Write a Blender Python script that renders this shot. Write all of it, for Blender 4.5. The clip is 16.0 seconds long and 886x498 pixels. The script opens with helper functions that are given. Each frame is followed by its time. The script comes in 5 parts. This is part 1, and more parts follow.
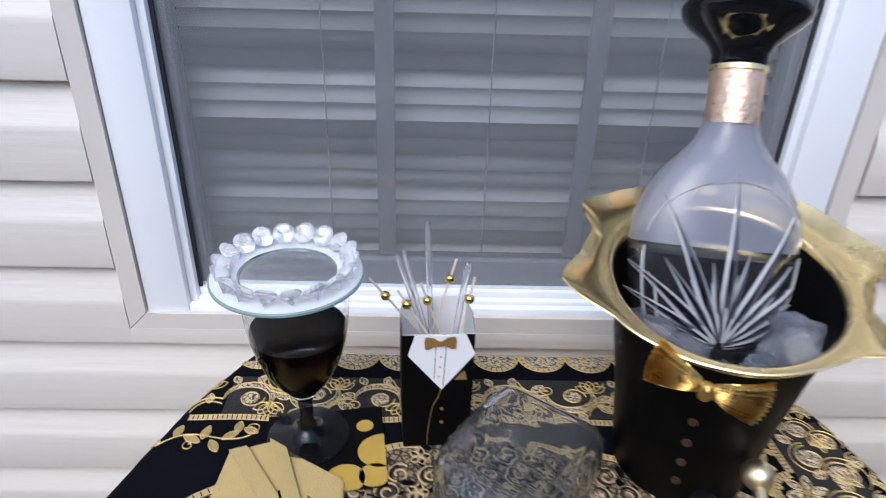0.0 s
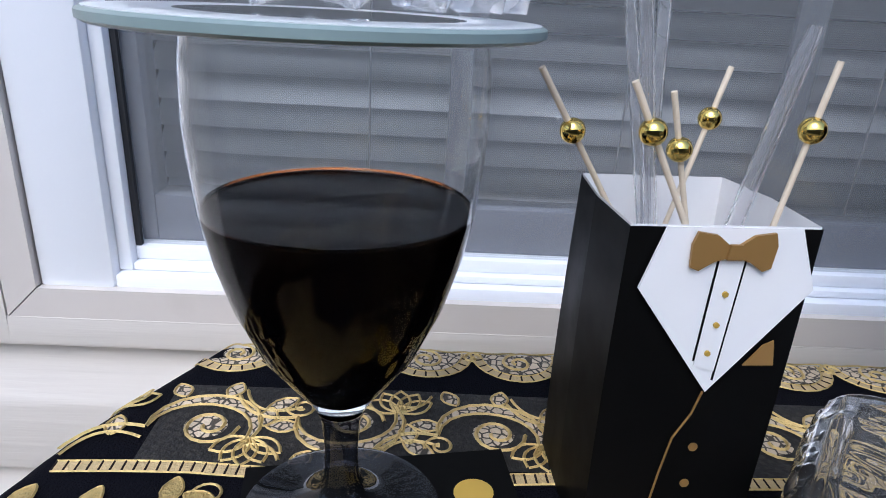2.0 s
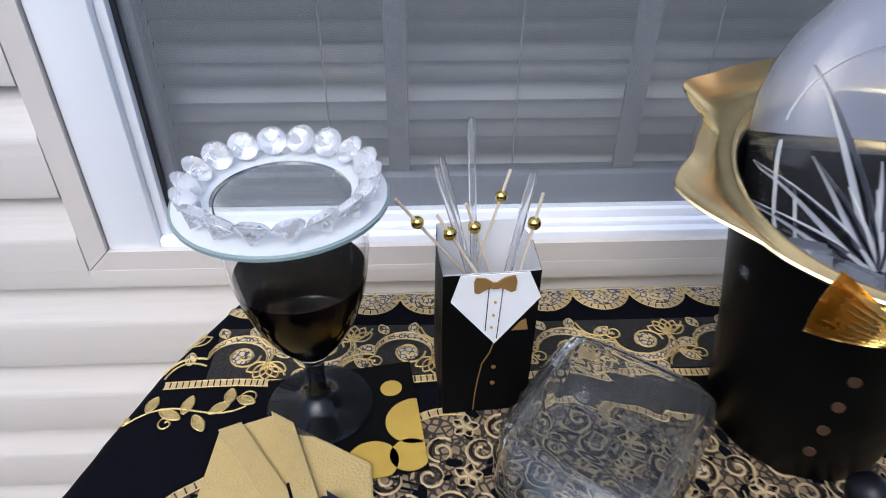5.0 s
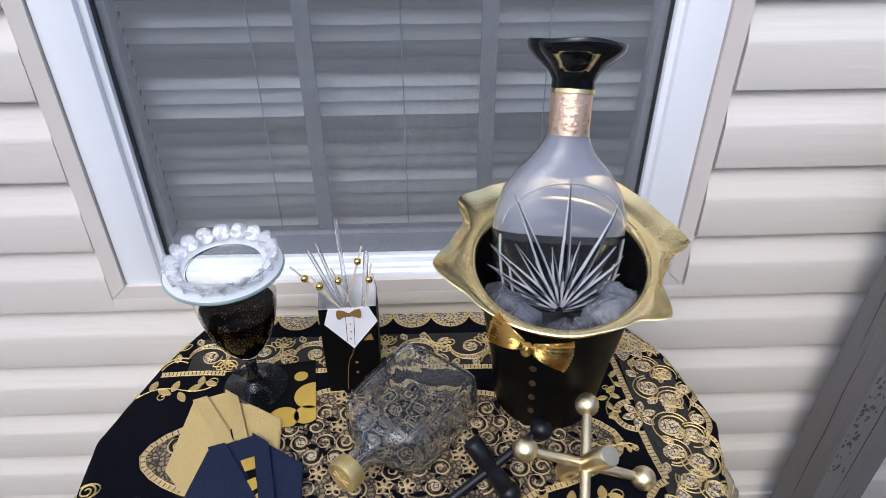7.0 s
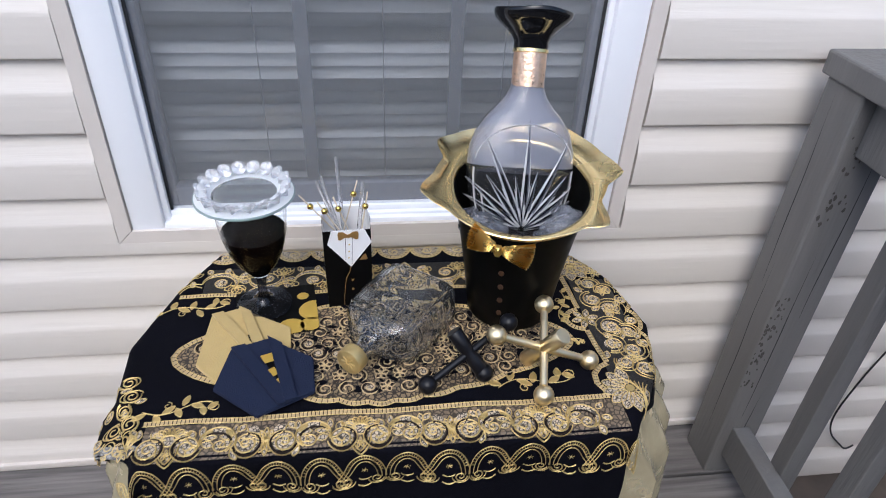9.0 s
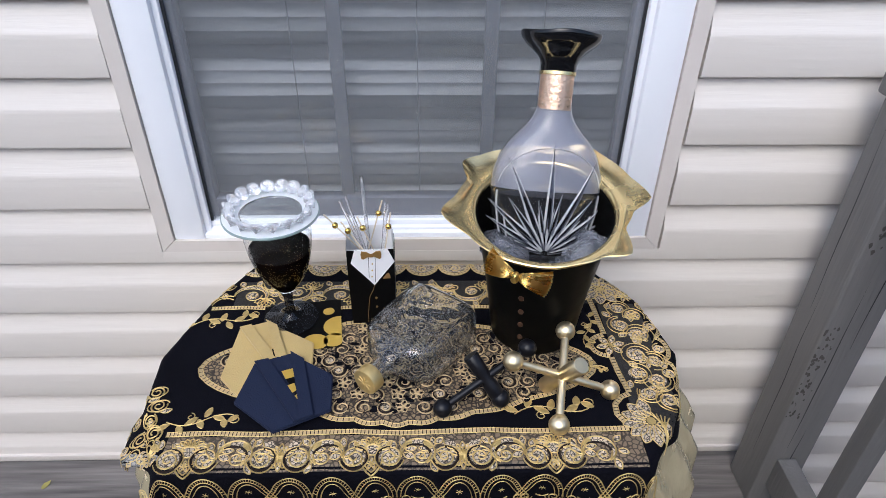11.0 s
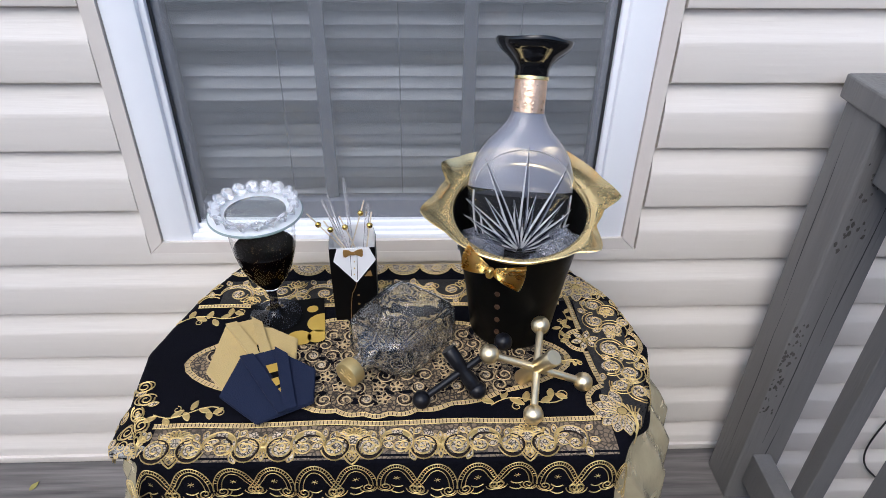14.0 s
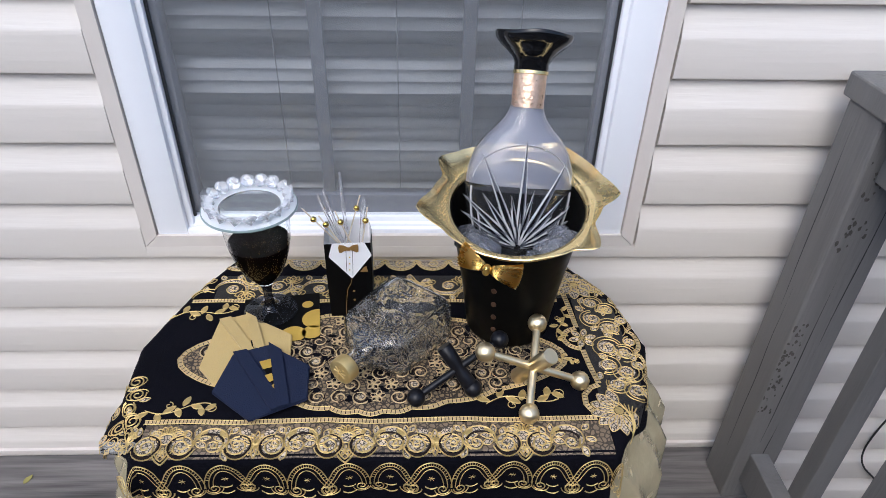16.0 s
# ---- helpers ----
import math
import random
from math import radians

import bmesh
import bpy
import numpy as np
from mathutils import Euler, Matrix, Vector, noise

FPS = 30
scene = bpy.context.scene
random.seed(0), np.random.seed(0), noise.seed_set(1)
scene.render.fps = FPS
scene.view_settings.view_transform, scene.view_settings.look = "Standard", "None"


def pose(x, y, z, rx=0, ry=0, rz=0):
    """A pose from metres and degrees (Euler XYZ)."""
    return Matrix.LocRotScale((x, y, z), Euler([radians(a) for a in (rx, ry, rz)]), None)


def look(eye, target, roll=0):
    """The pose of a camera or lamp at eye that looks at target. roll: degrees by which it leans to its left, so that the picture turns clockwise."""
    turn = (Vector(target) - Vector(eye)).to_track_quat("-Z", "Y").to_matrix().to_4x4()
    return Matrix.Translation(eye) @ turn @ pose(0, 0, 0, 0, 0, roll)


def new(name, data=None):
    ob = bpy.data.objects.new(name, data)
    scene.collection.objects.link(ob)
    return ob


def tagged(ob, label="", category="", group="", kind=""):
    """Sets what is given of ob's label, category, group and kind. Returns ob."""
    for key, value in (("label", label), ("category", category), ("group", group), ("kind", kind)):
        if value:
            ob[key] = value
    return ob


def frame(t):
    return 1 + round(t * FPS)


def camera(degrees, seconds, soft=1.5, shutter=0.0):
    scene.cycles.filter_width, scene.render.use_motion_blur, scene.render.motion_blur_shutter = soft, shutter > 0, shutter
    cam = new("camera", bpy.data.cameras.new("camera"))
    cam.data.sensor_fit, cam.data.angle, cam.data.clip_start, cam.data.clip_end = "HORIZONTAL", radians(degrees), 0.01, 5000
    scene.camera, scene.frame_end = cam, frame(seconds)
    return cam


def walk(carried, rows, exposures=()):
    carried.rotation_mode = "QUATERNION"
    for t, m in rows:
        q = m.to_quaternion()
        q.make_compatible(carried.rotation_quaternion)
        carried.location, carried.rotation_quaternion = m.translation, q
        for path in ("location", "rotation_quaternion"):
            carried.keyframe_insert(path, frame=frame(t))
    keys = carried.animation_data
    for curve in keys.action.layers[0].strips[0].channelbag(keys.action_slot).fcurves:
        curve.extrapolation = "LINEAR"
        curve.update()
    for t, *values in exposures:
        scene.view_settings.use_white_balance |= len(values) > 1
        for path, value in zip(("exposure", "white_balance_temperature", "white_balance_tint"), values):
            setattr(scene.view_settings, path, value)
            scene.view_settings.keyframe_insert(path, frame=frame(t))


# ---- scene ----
cam = camera(68.8, 16.0, soft=0.8, shutter=0.3)
PATH = [
    (0, (0.052, -0.695, 1.074), (0.099, 1.062, 0.119), 1.7),
    (0.5, (-0.016, -0.579, 0.974), (0.053, 1.224, 0.111), 2.5),
    (1, (-0.026, -0.504, 0.88), (0.08, 1.325, 0.079), 2.4),
    (1.5, (-0.028, -0.456, 0.826), (0.023, 1.409, 0.106), 2.4),
    (2, (-0.033, -0.433, 0.809), (0.044, 1.428, 0.08), 3.3),
    (2.5, (-0.033, -0.428, 0.801), (0.063, 1.427, 0.061), 2.5),
    (3, (-0.032, -0.428, 0.807), (0.079, 1.404, 0.012), 2.5),
    (3.2, (-0.03, -0.434, 0.804), (0.09, 1.407, 0.031), 2.5),
    (5.3, (0.024, -0.601, 1.043), (0.105, 0.961, -0.203), 0.5),
    (5.5, (0.03, -0.627, 1.075), (0.119, 0.907, -0.205), 0.5),
    (6, (0.044, -0.674, 1.146), (0.198, 0.949, -0.012), -1.9),
    (6.5, (0.082, -0.72, 1.178), (0.186, 0.906, 0.018), 1.1),
    (7, (0.148, -0.794, 1.204), (0.208, 0.846, 0.061), -0.2),
    (7.5, (0.176, -0.841, 1.223), (0.158, 0.798, 0.076), -2.1),
    (8, (0.172, -0.881, 1.234), (0.211, 0.768, 0.103), -2.6),
    (8.5, (0.126, -0.919, 1.238), (0.217, 0.764, 0.16), -0.4),
    (9, (0.091, -0.965, 1.22), (0.318, 0.657, 0.072), 2.6),
    (9.2, (0.081, -0.974, 1.237), (0.272, 0.645, 0.078), 1.5),
    (11.3, (0.154, -0.949, 1.245), (0.188, 0.685, 0.093), 0.7),
    (11.5, (0.16, -0.951, 1.246), (0.211, 0.682, 0.092), 1.5),
    (12, (0.163, -0.966, 1.25), (0.24, 0.672, 0.106), 1.7),
    (12.5, (0.157, -0.979, 1.256), (0.209, 0.667, 0.122), 0.3),
    (13, (0.152, -0.984, 1.253), (0.224, 0.665, 0.123), 0.2),
    (13.5, (0.151, -0.984, 1.25), (0.211, 0.666, 0.121), 0.3),
    (14, (0.157, -0.985, 1.25), (0.227, 0.664, 0.12), 0.8),
    (14.5, (0.156, -0.979, 1.25), (0.24, 0.654, 0.098), 1.4),
    (15, (0.16, -0.98, 1.25), (0.225, 0.66, 0.107), 1.1),
    (15.5, (0.162, -0.98, 1.247), (0.243, 0.659, 0.103), 1.6),
    (16, (0.162, -0.975, 1.246), (0.232, 0.664, 0.102), 1.3),
]
walk(cam, [(t, look(eye, target, roll)) for t, eye, target, roll in PATH], [(0, 0.60, 5430, 8), (1.0, 0.62, 5380, 8), (2.0, 0.62, 5300, 8), (3.0, 0.72, 5300, 8), (3.2, 0.72, 5300, 8), (5.3, 0.60, 5500, 8), (9.0, 0.58, 5570, 8), (16, 0.58, 5570, 8)])

# ---- world, sun, exposure ----
world = bpy.data.worlds.new("world")
scene.world = world
world.use_nodes = True
wn = world.node_tree
sky = wn.nodes.new("ShaderNodeTexSky")
sky.sky_type = 'NISHITA'
sky.sun_disc = False
sky.sun_elevation = radians(48)
sky.sun_rotation = radians(200)
sky.air_density, sky.dust_density, sky.ozone_density = 1.0, 4.0, 1.0
wn.links.new(sky.outputs[0], wn.nodes["Background"].inputs[0])
wn.nodes["Background"].inputs[1].default_value = 0.15
sun = new("sun", bpy.data.lights.new("sun", 'SUN'))
sun.data.energy = 0.55
sun.data.angle = radians(40)
sun.data.color = (1.0, 0.96, 0.91)
sun.matrix_world = look((-0.9, -2.4, 3.4), (0, 0, 0))

# ---- materials ----
MATS = {}


def material(name, base, rough=0.5, metal=0.0, var=0.12, scale=30.0, bump=0.0, bump_scale=120.0, stretch=(1, 1, 1), spec=0.5, sheen=0.0, per_object=0.0, stain=None, coat=0.0):
    """A Principled surface with two scales of colour variation, fine relief and, if asked, stains."""
    m = bpy.data.materials.new(name)
    m.use_nodes = True
    nt = m.node_tree
    b = nt.nodes["Principled BSDF"]
    b.inputs["Roughness"].default_value = rough
    b.inputs["Metallic"].default_value = metal
    b.inputs["Specular IOR Level"].default_value = spec
    b.inputs["Sheen Weight"].default_value = sheen
    b.inputs["Coat Weight"].default_value = coat
    tc = nt.nodes.new("ShaderNodeTexCoord")
    mp = nt.nodes.new("ShaderNodeMapping")
    mp.inputs["Scale"].default_value = stretch
    nt.links.new(tc.outputs["Object"], mp.inputs[0])
    n1 = nt.nodes.new("ShaderNodeTexNoise")
    n1.inputs["Scale"].default_value = scale
    n1.inputs["Detail"].default_value = 5
    n2 = nt.nodes.new("ShaderNodeTexNoise")
    n2.inputs["Scale"].default_value = scale * 0.13
    n2.inputs["Detail"].default_value = 3
    for n in (n1, n2):
        nt.links.new(mp.outputs[0], n.inputs["Vector"])
    add = nt.nodes.new("ShaderNodeMath")
    add.operation = 'ADD'
    nt.links.new(n1.outputs["Fac"], add.inputs[0])
    nt.links.new(n2.outputs["Fac"], add.inputs[1])
    mr = nt.nodes.new("ShaderNodeMapRange")
    mr.inputs["From Min"].default_value, mr.inputs["From Max"].default_value = 0.6, 1.4
    mr.inputs["To Min"].default_value, mr.inputs["To Max"].default_value = 1 - var, 1 + var
    nt.links.new(add.outputs[0], mr.inputs[0])
    last = mr.outputs[0]
    if per_object:
        oi = nt.nodes.new("ShaderNodeObjectInfo")
        mo = nt.nodes.new("ShaderNodeMapRange")
        mo.inputs["To Min"].default_value, mo.inputs["To Max"].default_value = 1 - per_object, 1 + per_object
        nt.links.new(oi.outputs["Random"], mo.inputs[0])
        mm = nt.nodes.new("ShaderNodeMath")
        mm.operation = 'MULTIPLY'
        nt.links.new(last, mm.inputs[0])
        nt.links.new(mo.outputs[0], mm.inputs[1])
        last = mm.outputs[0]
    mul = nt.nodes.new("ShaderNodeVectorMath")
    mul.operation = 'SCALE'
    mul.inputs[0].default_value = base
    nt.links.new(last, mul.inputs["Scale"])
    col = mul.outputs[0]
    if stain:
        ns = nt.nodes.new("ShaderNodeTexNoise")
        ns.inputs["Scale"].default_value = stain[1]
        ns.inputs["Detail"].default_value = 6
        nt.links.new(mp.outputs[0], ns.inputs["Vector"])
        rs = nt.nodes.new("ShaderNodeMapRange")
        rs.inputs["From Min"].default_value, rs.inputs["From Max"].default_value = stain[2], stain[2] + 0.12
        rs.inputs["To Max"].default_value = stain[3]
        nt.links.new(ns.outputs["Fac"], rs.inputs[0])
        mx = nt.nodes.new("ShaderNodeMix")
        mx.data_type = 'RGBA'
        nt.links.new(rs.outputs[0], mx.inputs["Factor"])
        nt.links.new(col, mx.inputs["A"])
        mx.inputs["B"].default_value = (*stain[0], 1)
        col = mx.outputs["Result"]
    nt.links.new(col, b.inputs["Base Color"])
    rr = nt.nodes.new("ShaderNodeMapRange")
    rr.inputs["From Min"].default_value, rr.inputs["From Max"].default_value = 0.3, 0.7
    rr.inputs["To Min"].default_value, rr.inputs["To Max"].default_value = max(0, rough - 0.06), min(1, rough + 0.06)
    nt.links.new(n1.outputs["Fac"], rr.inputs[0])
    nt.links.new(rr.outputs[0], b.inputs["Roughness"])
    if bump:
        n3 = nt.nodes.new("ShaderNodeTexNoise")
        n3.inputs["Scale"].default_value = bump_scale
        n3.inputs["Detail"].default_value = 4
        nt.links.new(mp.outputs[0], n3.inputs["Vector"])
        bp = nt.nodes.new("ShaderNodeBump")
        bp.inputs["Strength"].default_value = bump
        bp.inputs["Distance"].default_value = 0.002
        nt.links.new(n3.outputs["Fac"], bp.inputs["Height"])
        nt.links.new(bp.outputs[0], b.inputs["Normal"])
    MATS[name] = m
    return m


def glass(name, colour=(1, 1, 1), rough=0.0, ior=1.45, bump=0.0, bump_scale=60):
    m = bpy.data.materials.new(name)
    m.use_nodes = True
    nt = m.node_tree
    b = nt.nodes["Principled BSDF"]
    b.inputs["Base Color"].default_value = (*colour, 1)
    b.inputs["Roughness"].default_value = rough
    b.inputs["IOR"].default_value = ior
    b.inputs["Transmission Weight"].default_value = 1
    if bump:
        tc = nt.nodes.new("ShaderNodeTexCoord")
        n = nt.nodes.new("ShaderNodeTexNoise")
        n.inputs["Scale"].default_value = bump_scale
        bp = nt.nodes.new("ShaderNodeBump")
        bp.inputs["Strength"].default_value = bump
        bp.inputs["Distance"].default_value = 0.002
        nt.links.new(tc.outputs["Object"], n.inputs["Vector"])
        nt.links.new(n.outputs["Fac"], bp.inputs["Height"])
        nt.links.new(bp.outputs[0], b.inputs["Normal"])
    return m


def sheet(name, colour, see, gloss_rough=0.02, mesh_scale=0.0):
    """A thin pane or a woven net: part see-through, part surface, with Fresnel gloss."""
    m = bpy.data.materials.new(name)
    m.use_nodes = True
    nt = m.node_tree
    nt.nodes.remove(nt.nodes["Principled BSDF"])
    out = nt.nodes["Material Output"]
    tr = nt.nodes.new("ShaderNodeBsdfTransparent")
    df = nt.nodes.new("ShaderNodeBsdfDiffuse")
    df.inputs[0].default_value = (*colour, 1)
    mx = nt.nodes.new("ShaderNodeMixShader")
    mx.inputs[0].default_value = 1 - see
    nt.links.new(tr.outputs[0], mx.inputs[1])
    nt.links.new(df.outputs[0], mx.inputs[2])
    if mesh_scale:
        tc = nt.nodes.new("ShaderNodeTexCoord")
        waves = []
        for axis in ('X', 'Z'):
            w = nt.nodes.new("ShaderNodeTexWave")
            w.bands_direction = axis
            w.inputs["Scale"].default_value = mesh_scale
            nt.links.new(tc.outputs["Object"], w.inputs["Vector"])
            waves.append(w)
        mm = nt.nodes.new("ShaderNodeMath")
        mm.operation = 'MAXIMUM'
        nt.links.new(waves[0].outputs["Fac"], mm.inputs[0])
        nt.links.new(waves[1].outputs["Fac"], mm.inputs[1])
        mr = nt.nodes.new("ShaderNodeMapRange")
        mr.inputs["To Min"].default_value, mr.inputs["To Max"].default_value = (1 - see) * 0.3, min(1, (1 - see) * 1.4)
        nt.links.new(mm.outputs[0], mr.inputs[0])
        nt.links.new(mr.outputs[0], mx.inputs[0])
        nt.links.new(mx.outputs[0], out.inputs[0])
    else:
        gl = nt.nodes.new("ShaderNodeBsdfGlossy")
        gl.inputs["Roughness"].default_value = gloss_rough
        fr = nt.nodes.new("ShaderNodeFresnel")
        m2 = nt.nodes.new("ShaderNodeMixShader")
        nt.links.new(fr.outputs[0], m2.inputs[0])
        nt.links.new(mx.outputs[0], m2.inputs[1])
        nt.links.new(gl.outputs[0], m2.inputs[2])
        nt.links.new(m2.outputs[0], out.inputs[0])
    return m


SIDING = material("vinyl_siding", (0.70, 0.648, 0.592), 0.42, var=0.035, scale=9, bump=0.35, bump_scale=60, stretch=(0.12, 1, 2.2), stain=((0.42, 0.38, 0.33), 5.0, 0.66, 0.25))
TRIM = material("beige_trim", (0.64, 0.585, 0.535), 0.4, var=0.05, scale=12, stain=((0.4, 0.35, 0.3), 7, 0.64, 0.3))
VINYL = material("white_vinyl", (0.90, 0.91, 0.95), 0.35, var=0.025, scale=8, stain=((0.6, 0.58, 0.55), 9, 0.68, 0.2))
# the window's white vinyl, darkened for the shade behind the screen
SHADEDSASH = material("shaded_sash_vinyl", (0.15, 0.157, 0.185), 0.4, var=0.04, scale=10)
BLIND = material("blind_slat", (0.57, 0.585, 0.61), 0.45, var=0.04, scale=6, per_object=0.04)
CORD = material("cord", (0.28, 0.28, 0.30), 0.8, var=0.1)
ROOMSHADE = material("unlit_room_shade", (0.05, 0.05, 0.055), 0.9, var=0.2, scale=3)
PANE = sheet("window_pane", (0.1, 0.11, 0.12), 0.95)
SCREEN = sheet("insect_screen", (0.50, 0.52, 0.55), 0.80, mesh_scale=210)
DECK = material("weathered_deck", (0.135, 0.125, 0.118), 0.75, var=0.35, scale=26, bump=0.8, bump_scale=90, stretch=(0.10, 1, 1), per_object=0.14, stain=((0.10, 0.085, 0.07), 6, 0.56, 0.7))
POST = material("grey_painted_wood", (0.155, 0.150, 0.146), 0.62, var=0.22, scale=34, bump=1.0, bump_scale=120, stretch=(1, 1, 0.10), stain=((0.065, 0.058, 0.054), 22, 0.60, 0.7))
BAREWOOD = material("bare_weathered_wood", (0.06, 0.055, 0.05), 0.8, var=0.5, scale=80, bump=1.0, bump_scale=200)
DECKWOOD = material("deck_board_wood", (0.135, 0.124, 0.118), 0.8, var=0.75, scale=75, bump=1.0, bump_scale=160, stretch=(0.06, 1, 1), per_object=0.2, stain=((0.05, 0.036, 0.026), 16, 0.56, 0.8))
BLOCKERDARK = material("sky_blocker_dark", (0.055, 0.05, 0.042), 0.85, var=0.4, scale=12, bump=0.6, bump_scale=60, stretch=(1, 1, 0.1))
EARTH = material("bare_earth", (0.09, 0.07, 0.055), 0.95, var=0.4, scale=14, bump=1.0, bump_scale=25)
CLOTH = material("black_cloth", (0.0036, 0.0036, 0.0062), 0.85, var=0.3, scale=60, bump=0.5, bump_scale=900, spec=0.06)


def net_material(name, cell, line, scale, width):
    """Hand-made net: irregular cells with darker bars between them."""
    m = material(name, cell, 0.65, var=0.3, scale=90, bump=0.5, bump_scale=500)
    nt = m.node_tree
    b = nt.nodes["Principled BSDF"]
    old = b.inputs["Base Color"].links[0].from_socket
    tc = nt.nodes.new("ShaderNodeTexCoord")
    vo = nt.nodes.new("ShaderNodeTexVoronoi")
    vo.feature = 'DISTANCE_TO_EDGE'
    vo.inputs["Scale"].default_value = scale
    nt.links.new(tc.outputs["Object"], vo.inputs["Vector"])
    mr = nt.nodes.new("ShaderNodeMapRange")
    mr.inputs["From Min"].default_value, mr.inputs["From Max"].default_value = width, width * 1.8
    nt.links.new(vo.outputs["Distance"], mr.inputs[0])
    mx = nt.nodes.new("ShaderNodeMix")
    mx.data_type = 'RGBA'
    mx.inputs["A"].default_value = (*line, 1)
    nt.links.new(mr.outputs[0], mx.inputs["Factor"])
    nt.links.new(old, mx.inputs["B"])
    nt.links.new(mx.outputs["Result"], b.inputs["Base Color"])
    return m


NET = net_material("beige_lace_net", (0.56, 0.46, 0.33), (0.05, 0.04, 0.03), 230, 0.07)
NETDARK = net_material("brown_lace_net", (0.022, 0.018, 0.015), (0.008, 0.007, 0.006), 230, 0.12)
NETBROWN = net_material("brown_filigree_net", (0.25, 0.18, 0.10), (0.025, 0.017, 0.011), 170, 0.09)
NETPALE = net_material("pale_grey_net", (0.30, 0.29, 0.27), (0.12, 0.11, 0.10), 200, 0.06)
NETMID = net_material("sheer_beige_net", (0.20, 0.145, 0.09), (0.05, 0.036, 0.022), 150, 0.08)
LACETHREAD = material("beige_lace_thread", (0.50, 0.37, 0.185), 0.5, var=0.2, scale=200, bump=0.5, bump_scale=700)
BROWNNET = material("dark_brown_net", (0.020, 0.014, 0.012), 0.8, var=0.3, scale=200, spec=0.1)
THREAD = material("gold_thread", (0.62, 0.46, 0.18), 0.36, metal=0.7, var=0.25, scale=250, bump=0.6, bump_scale=700)
SATIN = material("gold_satin", (0.66, 0.57, 0.36), 0.24, metal=0.55, var=0.2, scale=30, bump=1.0, bump_scale=55)
WOODLEG = material("table_wood", (0.2, 0.13, 0.08), 0.5)
CLEAR = glass("clear_glass", (0.985, 0.99, 0.99), 0.0, 1.2)


def hollow_glass(name, tint, haze, ior, bump=0.0, bump_scale=40.0, rough=0.02, grow=3.0, dull=(0.9, 0.9, 0.93)):
    """Thin hollow glassware: see-through walls, a share of dull haze colour, and gloss that grows at grazing angles."""
    m = sheet(name, dull, 1 - haze, rough)
    nt = m.node_tree
    for n in nt.nodes:
        if n.bl_idname == "ShaderNodeBsdfTransparent":
            n.inputs[0].default_value = (*tint, 1)
    # the same gloss on both sides of a thin wall
    nt.nodes.remove([n for n in nt.nodes if n.bl_idname == "ShaderNodeFresnel"][0])
    lw = nt.nodes.new("ShaderNodeLayerWeight")
    lw.inputs[0].default_value = 0.5
    pw = nt.nodes.new("ShaderNodeMath")
    pw.operation = 'POWER'
    pw.inputs[1].default_value = grow
    nt.links.new(lw.outputs["Facing"], pw.inputs[0])
    f0 = ((ior - 1) / (ior + 1)) ** 2
    ma = nt.nodes.new("ShaderNodeMath")
    ma.operation = 'MULTIPLY_ADD'
    ma.inputs[1].default_value, ma.inputs[2].default_value = 1 - f0, f0
    nt.links.new(pw.outputs[0], ma.inputs[0])
    top = [n for n in nt.nodes if n.bl_idname == "ShaderNodeOutputMaterial"][0].inputs[0].links[0].from_node
    nt.links.new(ma.outputs[0], top.inputs[0])
    if bump:
        tc = nt.nodes.new("ShaderNodeTexCoord")
        vo = nt.nodes.new("ShaderNodeTexNoise")
        vo.inputs["Scale"].default_value = bump_scale
        vo.inputs["Detail"].default_value = 1.5
        vo.inputs["Distortion"].default_value = 1.5
        bp = nt.nodes.new("ShaderNodeBump")
        bp.inputs["Strength"].default_value = bump
        bp.inputs["Distance"].default_value = 0.004
        nt.links.new(tc.outputs["Object"], vo.inputs["Vector"])
        nt.links.new(vo.outputs["Fac"], bp.inputs["Height"])
        for n in nt.nodes:
            if n.bl_idname in ("ShaderNodeLayerWeight", "ShaderNodeFresnel", "ShaderNodeBsdfGlossy"):
                nt.links.new(bp.outputs[0], n.inputs["Normal"])
    return m


PRESSED = glass("pressed_glass", (0.985, 0.985, 0.975), 0.0, 1.45, bump=0.03, bump_scale=45)
PRESSED.node_tree.nodes["Principled BSDF"].inputs["Transmission Weight"].default_value = 0.985
# dull grey-blue haze stands for bright sky refracted in thick glass
SKYHAZE = hollow_glass("sky_haze_glass", (0.93, 0.93, 0.96), 0.40, 1.4, bump=0.08, bump_scale=30, rough=0.40, grow=4.0, dull=(0.42, 0.43, 0.50))
# clear glass tinted dark, in place of the dark surroundings it would refract
DIMGLASS = hollow_glass("dark_tinted_glass", (0.34, 0.35, 0.40), 0.004, 1.45, rough=0.03, grow=4.0)
BOTTLE = hollow_glass("bottle_glass", (0.96, 0.96, 0.97), 0.015, 1.32, rough=0.05, grow=3.4)
ACRYLIC = glass("clear_acrylic", (0.97, 0.97, 0.985), 0.03, 1.49)
ACRYLIC.node_tree.nodes["Principled BSDF"].inputs["Transmission Weight"].default_value = 0.78
# white mixed into the clear glass stands for its bright refractions
WHITECUT = glass("whitened_cut_glass", (0.98, 0.98, 0.99), 0.0, 1.55)
WHITECUT.node_tree.nodes["Principled BSDF"].inputs["Transmission Weight"].default_value = 0.63
GASKET = material("dark_gasket", (0.02, 0.02, 0.022), 0.6, var=0.1)
DULLBRONZE = material("dull_bronze", (0.06, 0.03, 0.015), 0.5, metal=0.3, var=0.2)
FROSTED = glass("frosted_glass", (0.92, 0.94, 0.95), 0.45, 1.4)
FROSTED.node_tree.nodes["Principled BSDF"].inputs["Transmission Weight"].default_value = 0.30
TUBE = glass("clear_tube", (0.97, 0.97, 0.98), 0.0, 1.45)
